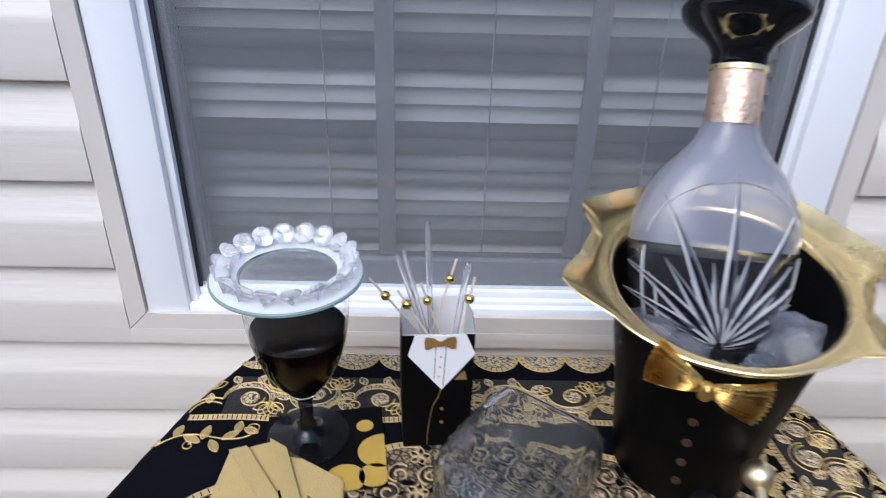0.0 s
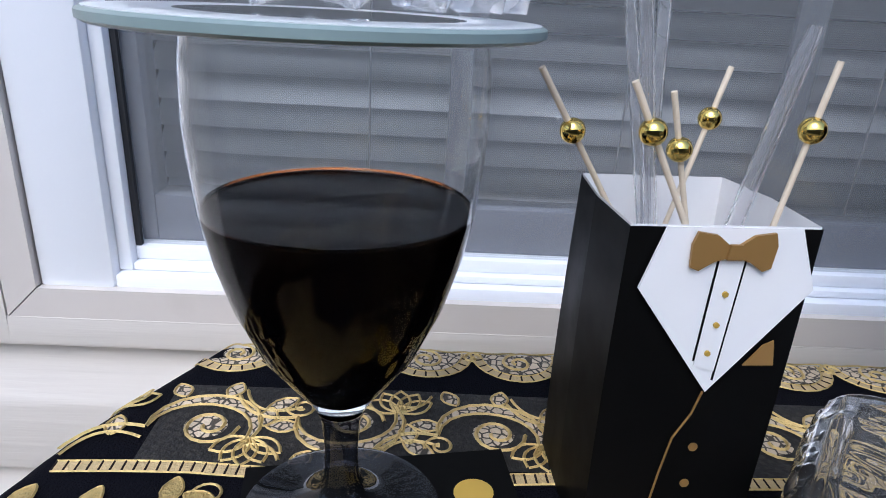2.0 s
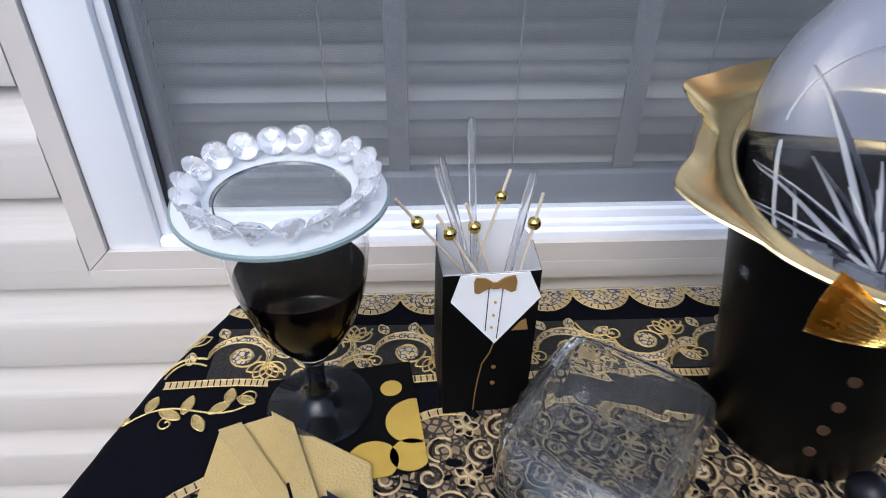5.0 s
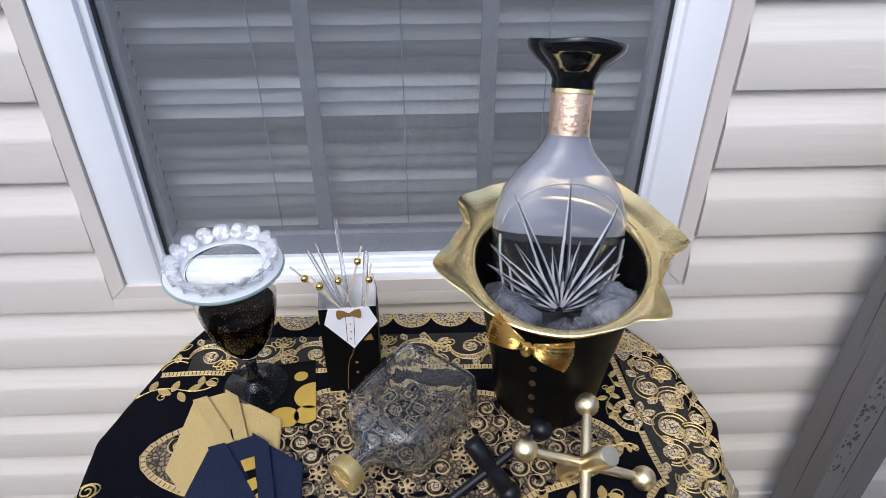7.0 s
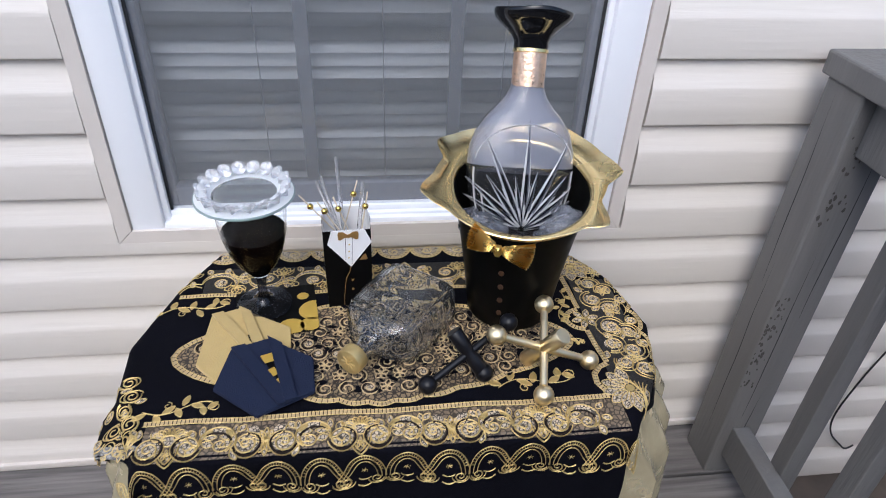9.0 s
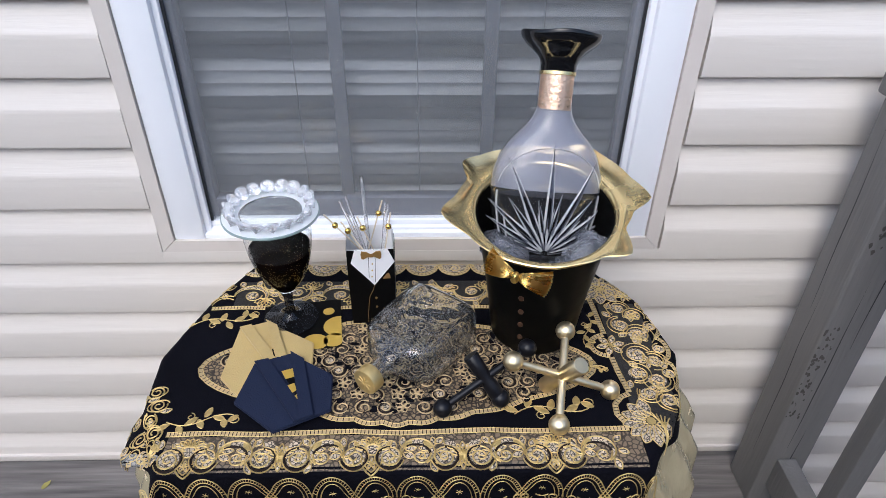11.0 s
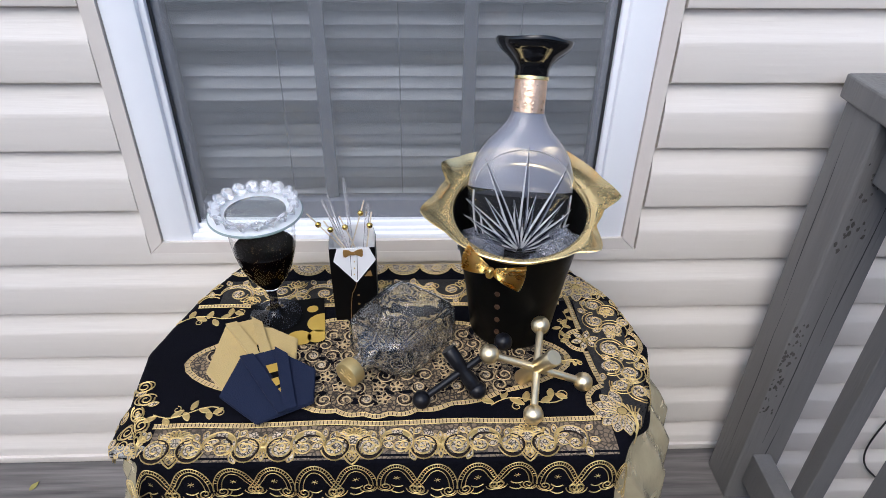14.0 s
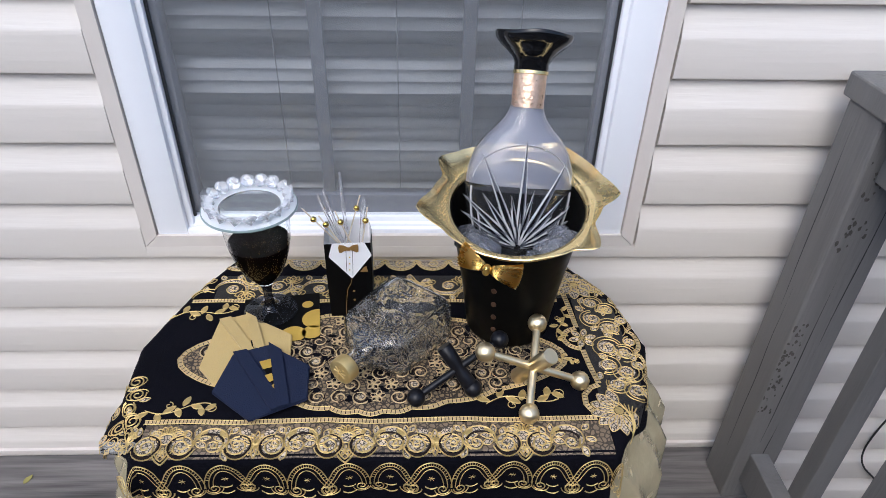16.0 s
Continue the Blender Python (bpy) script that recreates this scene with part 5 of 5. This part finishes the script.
    def sprig(self, x, y, deg, s=1.0, flip=1):
        c, n = math.cos(radians(deg)), math.sin(radians(deg))
        def at(px, py):
            return (x + s * (px * c - flip * py * n), y + s * (px * n + flip * py * c))
        stem = [at(0.075 * f, 0.007 * math.sin(f * 5.5)) for f in (0, .1, .2, .3, .4, .5, .6, .7, .8, .9, 1)]
        self.cord(stem, 0.0008)
        for px, py, da, l in ((0.004, 0.003, 150, 0.014), (0.014, 0.007, 60, 0.012), (0.022, 0.006, -40, 0.015), (0.036, -0.001, 65, 0.014), (0.043, -0.004, -70, 0.014), (0.052, -0.005, 25, 0.014), (0.064, 0.0, 75, 0.012), (0.070, 0.004, -35, 0.012)):
            q = at(px, py)
            self.leaf(q[0], q[1], l * 1.08 * s, 0.0036 * s, deg + flip * da)
        e = at(0.078, 0.002)
        self.spiral(e[0], e[1], 0.0065 * s, deg + 180, -flip, 1.1, w=0.0007, filled=False)
        b = at(0.026, -0.006)
        self.spiral(b[0], b[1], 0.0055 * s, deg + 90, flip, 1.1, w=0.0007, filled=False)

    # laying on the cloth
    def mesh_cords(self, lift, cords=None):
        bm = bmesh.new()
        for pts, w in cords or self.cords:
            dense = []
            for a, b in zip(pts, pts[1:]):
                l = math.hypot(b[0] - a[0], b[1] - a[1])
                k = max(1, int(l / 0.006))
                dense += [(a[0] + (b[0] - a[0]) * i / k, a[1] + (b[1] - a[1]) * i / k) for i in range(k)]
            dense.append(pts[-1])
            prev = None
            for i, p in enumerate(dense):
                q0, q1 = dense[max(0, i - 1)], dense[min(len(dense) - 1, i + 1)]
                dx, dy = q1[0] - q0[0], q1[1] - q0[1]
                l = math.hypot(dx, dy) or 1
                nx, ny = -dy / l * w, dx / l * w
                row = [bm.verts.new(drape(p[0] + nx, p[1] + ny, lift)), bm.verts.new(drape(p[0], p[1], lift + w * 0.9)), bm.verts.new(drape(p[0] - nx, p[1] - ny, lift))]
                if prev:
                    bm.faces.new((prev[0], prev[1], row[1], row[0]))
                    bm.faces.new((prev[1], prev[2], row[2], row[1]))
                prev = row
        return bm

    def mesh_polys(self, polys, lift):
        bm = bmesh.new()
        for pts in polys:
            cx, cy = sum(p[0] for p in pts) / len(pts), sum(p[1] for p in pts) / len(pts)
            c = bm.verts.new(drape(cx, cy, lift))
            vs = [bm.verts.new(drape(p[0], p[1], lift)) for p in pts]
            for i in range(len(vs)):
                bm.faces.new((c, vs[i], vs[(i + 1) % len(vs)]))
        return bm


def net_strip(u0, u1, v0, v1, lift):
    bm = bmesh.new()
    nu, nv = max(2, int((u1 - u0) / 0.008)), max(2, int((v1 - v0) / 0.008))
    g = [[bm.verts.new(drape(u0 + (u1 - u0) * i / nu, v0 + (v1 - v0) * j / nv, lift)) for j in range(nv + 1)] for i in range(nu + 1)]
    for i in range(nu):
        for j in range(nv):
            bm.faces.new((g[i][j], g[i + 1][j], g[i + 1][j + 1], g[i][j + 1]))
    return bm


def vine_unit(s, x, y, k, f):
    """One bend of a scrolling vine: a net-filled crescent that curls into a spiral, with leaves and a fan."""
    def at(p, q):
        return (x + k * p, y + f * k * q)
    outer, inner = [], []
    for i in range(13):
        a = radians(190 - 235 * i / 12)
        thin = math.sin(math.pi * i / 12)
        outer.append(at(0.0200 * math.cos(a), 0.0175 * math.sin(a)))
        inner.append(at((0.0200 - 0.0062 * thin) * math.cos(a), (0.0175 - 0.0062 * thin) * math.sin(a)))
    s.cord(outer, 0.0010)
    s.cord(inner, 0.0009)
    for i in range(12):
        s.net([outer[i], outer[i + 1], inner[i + 1], inner[i]])
    c = at(0.002, -0.001)
    s.spiral(c[0], c[1], 0.0105 * k, 0, -f, 1.5, w=0.0010)
    s.bow(at(-0.0197, -0.003), at(-0.044, -0.015), -0.22 * f, 0.0011)
    s.bow(at(-0.0190, -0.009), at(-0.042, -0.019), -0.30 * f, 0.0009)
    s.bow(at(0.0141, -0.0124), at(0.030, -0.018), 0.30 * f, 0.0009)
    for p, q, a, l in ((0.020, 0.010, 35, 0.013), (0.022, 0.000, 5, 0.012), (-0.012, 0.016, 120, 0.010), (-0.030, -0.008, 95, 0.011), (0.004, 0.017, 75, 0.010)):
        o = at(p, q)
        s.leaf(o[0], o[1], l * k, 0.0034 * k, f * a, solid=False)
    o = at(0.033, 0.012)
    s.spiral(o[0], o[1], 0.0058 * k, 200, f, 1.3, w=0.0008, filled=False)
    o = at(-0.034, 0.010)
    for q in range(5):   # open fan of outlined petals
        a = radians(f * (30 + 30 * q))
        tip = (o[0] + 0.014 * k * math.cos(a), o[1] + 0.014 * k * math.sin(a))
        s.bow(o, tip, 0.28, 0.0008, 6)
        s.bow(o, tip, -0.28, 0.0008, 6)


def hem_strip(v0, v1, wide, lift):
    """A strip of net along the left hem."""
    bm = bmesh.new()
    rows = []
    for j in range(25):
        v = v0 + (v1 - v0) * j / 24
        l = hem(v)[0]
        rows.append([bm.verts.new(drape(l + 0.001 + wide * i / 8, v, lift)) for i in range(9)])
    for a, b in zip(rows, rows[1:]):
        for i in range(8):
            bm.faces.new((a[i], a[i + 1], b[i + 1], b[i]))
    return bm


def front_motif(s, x, y, palm):
    """A flower of the front border between two net-filled scrolls; a palmette hangs out of the border's lower edge."""
    for sx in (-1, 1):
        cx, cy = x + sx * 0.0205, y - 0.0085
        s.net(s.ellipse(cx, cy, 0.0125, 0.0115, 16)[:-1])
        s.spiral(cx, cy, 0.0140, 90, -sx, 1.7, w=0.0011, filled=False)
        s.shade.append((s.ellipse(cx, cy, 0.0152, 0.0145, 16, 0, 90, 90 + sx * 250), 0.0016))
        s.cord(s.ellipse(cx, cy, 0.0170, 0.0160, 16, 0, 90, 90 + sx * 255), 0.0010)
        s.bow((x + sx * 0.004, y + 0.004), (x + sx * 0.022, y + 0.0135), -0.30 * sx, 0.0010)
        s.net([(x + sx * 0.005, y + 0.006), (x + sx * 0.013, y + 0.004), (x + sx * 0.024, y + 0.010), (x + sx * 0.022, y + 0.015), (x + sx * 0.012, y + 0.016)])
        for q in range(3):
            s.leaf(x + sx * (0.034 + 0.002 * q), y + 0.006 - 0.002 * q, 0.0135, 0.0036, 90 - sx * (5 + 38 * q), solid=q == 1)
        s.leaf(x + sx * 0.036, y - 0.004, 0.014, 0.0046, 90 - sx * 110, solid=False)
    if palm:
        for q in range(7):
            s.leaf(x, y - 0.006, 0.0185 if q == 3 else 0.016, 0.0034, 18 + 24 * q, solid=False, cord=0.0009)
        for q in (-1, 0, 1):
            s.leaf(x, y - 0.008, 0.0155 - 0.002 * abs(q), 0.0034, 270 + 27 * q, solid=False, cord=0.0009)
    else:
        for q in range(9):
            a = radians(10 + 20 * q)
            o = (x + 0.007 * math.cos(a), y + 0.004 + 0.006 * math.sin(a))
            tip = (x + 0.021 * math.cos(a), y + 0.004 + 0.017 * math.sin(a))
            s.bow(o, tip, 0.32, 0.0009, 6)
            s.bow(o, tip, -0.32, 0.0009, 6)
        s.net(s.ellipse(x, y + 0.002, 0.009, 0.007, 14)[:-1])
        s.cord(s.ellipse(x, y + 0.002, 0.0095, 0.0075, 16), 0.0009)
        s.flower(x, y - 0.0165, 0.0065, 5, 90)
        for sx in (-1, 1):
            s.bow((x + sx * 0.012, y - 0.010), (x, y - 0.030), 0.14 * sx, 0.0010)
            s.bow((x + sx * 0.009, y - 0.010), (x, y - 0.026), 0.14 * sx, 0.0008)


def front_scroll(s, x, y, f):
    """A large crescent of net that curls over, as wide as the front border."""
    outer, inner = [], []
    for i in range(17):
        a = radians(200 - 260 * i / 16)
        thin = math.sin(math.pi * i / 16)
        outer.append((x + f * 0.0200 * math.cos(a), y - 0.001 + 0.0185 * math.sin(a)))
        inner.append((x + f * (0.0200 - 0.0088 * thin) * math.cos(a), y - 0.001 + (0.0185 - 0.0088 * thin) * math.sin(a)))
    s.cord(outer, 0.0011)
    s.cord(inner, 0.0010)
    for i in range(16):
        s.net([outer[i], outer[i + 1], inner[i + 1], inner[i]])
    s.shade.append((inner[3:-3], 0.0016))
    s.spiral(x + f * 0.004, y - 0.008, 0.0100, 0 if f > 0 else 180, -f, 1.5, w=0.0010)
    s.bow((x - f * 0.018, y - 0.008), (x - f * 0.034, y + 0.012), 0.25 * f, 0.0010)
    for p, q, a in ((-0.026, 0.004, 120), (-0.022, -0.010, 215), (0.020, 0.010, 40), (0.023, -0.002, -20), (0.016, -0.015, -60)):
        s.leaf(x + f * p, y + q, 0.0125, 0.0040, a if f > 0 else 180 - a, solid=False, cord=0.0008)


def build_embroidery(cloth):
    s = Stitch()
    # front border on the top, and its ladder
    s.ladder([(-0.172 + 0.0553 * i, -0.4430 + 0.0016 * math.sin(i * 2.1)) for i in range(11)])
    for x in (-0.138, -0.032, 0.074, 0.179, 0.285):
        front_motif(s, x, -0.4705, palm=x in (-0.032, 0.179))
    for x, f in ((-0.085, 1), (0.021, -1), (0.1265, 1), (0.232, -1), (0.338, 1)):
        front_scroll(s, x, -0.4705, f)
    # guilloche arches on the hanging front
    P = 0.0485
    for i in range(-1, 13):
        x = -0.165 + P * i
        def leg(px, py, side):
            """Legs of every second pair of arches cross at their feet."""
            cross = 1 if (i % 2 == 0) == (side > 0) else 0
            f = max(0.0, min(1.0, (-0.520 - py) / 0.020))
            return px + side * 0.0085 * cross * f * f
        for off, w in ((0.0, 0.0007), (0.0050, 0.0006), (0.0098, 0.0006)):
            a, b = P / 2 + 0.0005 - off, 0.0385 - off
            arch = []
            for k in range(25):
                t = math.pi * k / 24
                px, py = a * math.cos(t), -0.5405 + b * math.sin(t)
                arch.append((x + leg(px, py, 1 if px > 0 else -1), py))
            s.cord(arch, w)
        for k in range(3, 22):
            t = math.pi * k / 24
            c, n = math.cos(t), math.sin(t)
            a0, a1 = P / 2 - 0.0047, P / 2 + 0.0005
            s.cord([(x + a0 * c, -0.5405 + 0.0335 * n), (x + a1 * c, -0.5405 + 0.0385 * n)], 0.0004)
        for sx in (-1, 1):
            cross = 1 if (i % 2 == 0) == (sx > 0) else 0
            ex = x + sx * (P / 2 - 0.0100 + 0.0070 * cross)
            s.spiral(ex, -0.5425, 0.0078, 0 if sx > 0 else 180, -sx, 1.5, w=0.0008, filled=False)
            s.cord(s.ellipse(ex, -0.5425, 0.0102, 0.0090, 12, 0, 180, 360), 0.0007)
        s.bow((x - 0.0085, -0.5490), (x + 0.0085, -0.5490), -0.25, 0.0009)
        s.bow((x - 0.0075, -0.5385), (x + 0.0075, -0.5385), -0.22, 0.0008)
        for q in range(3):   # small star under each arch
            c, n = 0.0042 * math.cos(radians(60 * q + 15)), 0.0036 * math.sin(radians(60 * q + 15))
            s.cord([(x - c, -0.5260 - n), (x + c, -0.5260 + n)], 0.00035)
        s.net(s.ellipse(x, -0.5260, 0.0014, 0.0014, 6)[:-1])
    # right border
    s.ladder([(0.383, -0.200), (0.385, -0.225), (0.387, -0.262), (0.388, -0.276)])
    s.ladder(s.ellipse(0.389, -0.299, 0.024, 0.021, 14, 0, 95, 265))
    s.ladder([(0.388, -0.322), (0.391, -0.352), (0.396, -0.385)])
    s.ladder([(0.396, -0.387), (0.383, -0.393), (0.373, -0.405), (0.372, -0.420), (0.379, -0.433)])
    s.flower(0.404, -0.176, 0.034, 9, 20)
    s.flower(0.392, -0.299, 0.019, 6, 10)
    s.flower(0.411, -0.432, 0.034, 9, 100, 230)
    for i in range(7):
        s.bow((0.405 + 0.005 * i, -0.415 - 0.002 * i), (0.428, -0.474), 0.16 - 0.05 * i, 0.0008)
    for x, y, r, st, tn in ((0.421, -0.222, 0.0145, 0, 1), (0.440, -0.238, 0.013, 200, -1), (0.416, -0.258, 0.0155, 90, 1), (0.437, -0.279, 0.0175, 180, -1), (0.424, -0.318, 0.0175, 20, 1), (0.445, -0.330, 0.014, 120, -1), (0.416, -0.352, 0.0145, 240, 1), (0.440, -0.365, 0.0165, 40, -1), (0.422, -0.387, 0.0130, 150, 1), (0.444, -0.399, 0.0140, 300, -1)):
        s.spiral(x, y, r, st, tn, 1.6)
        s.cord(s.ellipse(x, y, r * 1.22, r * 1.22, 14, st, 0, 230 * tn), 0.0008)
    for x, y, a in ((0.403, -0.222, 60), (0.405, -0.240, 130), (0.428, -0.243, 20), (0.452, -0.262, 250), (0.408, -0.282, 30), (0.408, -0.331, -40), (0.432, -0.298, 110), (0.403, -0.365, 250), (0.428, -0.352, 200), (0.436, -0.382, 60), (0.405, -0.395, 20), (0.455, -0.345, 100)):
        s.leaf(x, y, 0.014, 0.0048, a, solid=False)
    # scalloped lace hem hanging at the right and left sides
    for i in range(5):
        v = -0.215 - 0.046 * i
        for u, f in ((0.458, 1), (-0.318, -1)):
            s.ladder(s.ellipse(u, v, 0.011, 0.021, 10, 0, -90 if f > 0 else 90, 90 if f > 0 else 270), 0.0026)
            s.spiral(u, v, 0.0105, 90, f, 1.5)
            s.flower(u - f * 0.022, v + 0.022, 0.012, 5, 40)
    # back border, ladder and hem
    s.ladder([(-0.180 + 0.0562 * i, -0.2130 + 0.002 * math.sin(i * 1.7)) for i in range(6)])
    s.ladder([(0.10 + 0.045 * i, -0.2130 + 0.002 * math.sin(i * 1.7)) for i in range(7)])
    for i in range(9):
        vine_unit(s, -0.128 + 0.0665 * i, -0.180 + (0.002 if i % 2 else -0.002), 1.28, -1 if i % 2 else 1)
    for i in range(11):
        u = -0.130 + 0.052 * i
        s.ladder(s.ellipse(u, -0.110, 0.0235, 0.024, 12, 0, 180, 360), 0.0028)
        s.net(s.ellipse(u, -0.1095, 0.022, 0.020, 12, 0, 180, 360))
        s.bow((u - 0.026, -0.1085), (u, -0.1085), 0.24, 0.0009)
        s.bow((u, -0.1085), (u + 0.026, -0.1085), 0.24, 0.0009)
        s.spiral(u, -0.118, 0.0095, 90, 1 if i % 2 else -1, 1.4)
        s.spiral(u + 0.026, -0.1145, 0.0060, 0, 1, 1.2)
    # left edge curls
    for x, y, r, st in ((-0.205, -0.376, 0.011, 200), (-0.196, -0.398, 0.011, 20), (-0.200, -0.420, 0.011, 120), (-0.188, -0.440, 0.011, 300), (-0.190, -0.462, 0.011, 60), (-0.215, -0.44, 0.011, 10)):
        s.spiral(x, y, r, st, 1 if st > 90 else -1, 1.9, filled=False)
        s.cord(s.ellipse(x, y, r * 1.2, r * 0.8, 14, st, 0, 300), 0.0008)
        s.leaf(x + 0.006, y - 0.010, 0.013, 0.0035, st, solid=False)
    for k in range(7):   # lace on the side that hangs at the front corner
        s.spiral(-0.232 - 0.020 * (k % 3), -0.375 - 0.016 * k * 0.8, 0.0105, 60 * k, 1 if k % 2 else -1, 1.6)
        s.spiral(-0.290 + 0.012 * (k % 2), -0.350 - 0.017 * k * 0.7, 0.0100, 80 * k, 1 if k % 2 else -1, 1.6)
    edge_rnd = random.Random(21)
    for k in range(34):   # close lace along the left hem
        v = -0.285 - 0.0056 * k
        l = hem(v)[0]
        u = l + edge_rnd.uniform(0.006, 0.055)
        if k % 3:
            s.spiral(u, v, edge_rnd.uniform(0.007, 0.011), edge_rnd.uniform(0, 360), 1 if k % 2 else -1, 1.6, w=0.0007, filled=k % 2 == 0)
        else:
            s.flower(u, v, 0.011, 6, edge_rnd.uniform(0, 60))
        s.ladder([(l + 0.004, v + 0.003), (l + 0.004, v - 0.003)], 0.0022)
    # sprigs on the plain black field
    s.sprig(-0.199, -0.250, 14, 1.15)
    s.sprig(-0.178, -0.424, 4, 1.05, -1)
    s.sprig(0.245, -0.418, 8, 1.25)
    s.sprig(0.372, -0.235, -100, 0.85)
    s.sprig(0.330, -0.335, -10, 0.6, -1)
    # central lace medallion
    C = (0.100, -0.335)
    def edge(a):
        t = radians(a)
        r = 1.0 / ((abs(math.cos(t)) / 0.262) ** 1.45 + (abs(math.sin(t)) / 0.094) ** 1.45) ** (1 / 1.45)
        return r * (1 + 0.045 * abs(math.sin(a * math.pi / 180 * 9)))
    ring = [(C[0] + edge(a) * math.cos(radians(a)), C[1] + edge(a) * math.sin(radians(a))) for a in range(0, 361, 3)]
    s.ladder(ring, 0.0030, 0.005)
    for p, q in zip(ring, ring[1:]):
        s.grounds.append([C, p, q])
    for k in range(8):   # dark petals round the middle
        a = 45 * k + 10
        s.darks.append(s.ellipse(C[0] + 0.034 * math.cos(radians(a)), C[1] + 0.024 * math.sin(radians(a)), 0.014, 0.006, 12, a)[:-1])
    rnd = random.Random(8)
    y = -0.425
    row = 0
    while y < -0.245:
        x = -0.165 + (0.0105 if row % 2 else 0)
        while x < 0.37:
            jx, jy = x + rnd.uniform(-0.003, 0.003), y + rnd.uniform(-0.002, 0.002)
            a = math.degrees(math.atan2(jy - C[1], jx - C[0]))
            if math.hypot(jx - C[0], jy - C[1]) < edge(a) * 0.93 - 0.008:
                k = rnd.random()
                if k < 0.70:
                    turn, st = rnd.choice((1, -1)), rnd.uniform(0, 360)
                    s.spiral(jx, jy, 0.0122, st, turn, 1.5, w=0.0011, filled=False)
                    s.lace.append(s.cords.pop())
                    s.shade.append((s.ellipse(jx, jy, 0.0085, 0.0082, 10, st, 30, 30 + turn * 230), 0.0014))
                    if rnd.random() < 0.5:
                        s.net(s.ellipse(jx, jy, 0.0055, 0.005, 10)[:-1])
                else:
                    for q in range(5):
                        b = 72 * q + rnd.uniform(0, 20)
                        for bend in (0.35, -0.35):
                            s.bow((jx, jy), (jx + 0.010 * math.cos(radians(b)), jy + 0.010 * math.sin(radians(b))), bend, 0.0008, 5)
                            s.lace.append(s.cords.pop())
                        s.darks.append(s.ellipse(jx + 0.0075 * math.cos(radians(b)), jy + 0.0075 * math.sin(radians(b)), 0.0028, 0.0014, 7, b)[:-1])
                b = rnd.uniform(0, 360)
                px, py = jx + 0.0145 * math.cos(radians(b)), jy + 0.0125 * math.sin(radians(b))
                s.darks.append(s.ellipse(px, py, rnd.uniform(0.005, 0.0085), 0.0034, 9, rnd.uniform(0, 180))[:-1])
                b = rnd.uniform(0, 360)
                s.darks.append(s.ellipse(jx + 0.012 * math.cos(radians(b)), jy + 0.010 * math.sin(radians(b)), 0.004, 0.002, 8, rnd.uniform(0, 180))[:-1])
            x += 0.0265
        y += 0.0205
        row += 1
    part("net_band", net_strip(-0.168, 0.392, -0.4950, -0.4465, 0.0004), NETMID, cloth, "sheer beige net band")
    part("net_band", hem_strip(-0.478, -0.390, 0.045, 0.0006), NETPALE, cloth, "pale sheer net at the hanging corner")
    part("net_band", net_strip(0.392, 0.452, -0.446, -0.21, 0.0004), NETDARK, cloth)
    part("net_band", net_strip(-0.150, 0.400, -0.2085, -0.150, 0.0004), NETDARK, cloth)
    tagged(part("lace_ground", s.mesh_polys(s.grounds, 0.0005), NETBROWN, cloth, "brown open lace ground"), kind="stuff")
    tagged(part("lace_filling", s.mesh_polys(s.nets, 0.0008), NET, cloth, "beige lace filling"), kind="stuff")
    tagged(part("lace_tape", s.mesh_polys(s.tapes, 0.0008), LACETHREAD, cloth, "narrow beige lace tape with rungs"), kind="stuff")
    tagged(part("lace_hole", s.mesh_polys(s.darks, 0.0015), CLOTH, cloth, "dark open spaces in the lace"), kind="stuff")
    tagged(part("satin_stitch", s.mesh_polys(s.fills, 0.0011), THREAD, cloth, "gold satin-stitched leaves"), kind="stuff")
    tagged(part("lace_cord", s.mesh_cords(0.0011, s.lace), LACETHREAD, cloth, "beige cords of the lace", smooth=True, angle=80), kind="stuff")
    tagged(part("lace_shade", s.mesh_cords(0.0009, s.shade), BROWNNET, cloth, "dark brown curls in the lace", smooth=True, angle=80), kind="stuff")
    tagged(part("gold_cord", s.mesh_cords(0.0009), THREAD, cloth, "raised gold embroidery cords", smooth=True, angle=80), kind="stuff")


build_embroidery(cloth)


# ---- siding courses ----
def build_siding(wall):
    k = -14
    while True:
        z0 = LINE + k * COURSE
        if z0 > 2.6:
            break
        k += 1
        spans = []
        if z0 + COURSE < 0.0:
            spans = [(DECK_X + 0.002, 3.0, 0.0, 1.0)]
        elif z0 + COURSE <= 0.5725 or z0 >= 2.036:
            spans = [(-3.0, 3.0, 0.0, 1.0)]
        else:
            if z0 < 0.5725:
                top = (0.5725 - z0) / COURSE
                spans = [(-3.0, -0.332, 0, 1), (-0.332, 0.557, 0, top), (0.557, 3.0, 0, 1)]
            elif z0 + COURSE > 2.036:
                spans = [(-3.0, -0.332, 0, 1), (0.557, 3.0, 0, 1)]
            else:
                spans = [(-3.0, -0.332, 0, 1), (0.557, 3.0, 0, 1)]
        if z0 < 0.0 <= z0 + COURSE:
            spans = [(-3.0, DECK_X, -z0 / COURSE + 0.03, 1.0), (DECK_X + 0.002, 3.0, 0.0, 1.0)]
        if z0 < -0.3:
            continue
        for x0, x1, lo, hi in spans:
            part("siding_course", siding_course(z0, x0, x1, lo, hi), SIDING, wall, smooth=True, angle=30)
    bm = bmesh.new()
    box(bm, -3.0, DECK_X, -0.011, 0.02, 0.002, 0.020, 0.002)
    part("starter_strip", bm, TRIM, wall, smooth=True)


build_siding(wall_north)
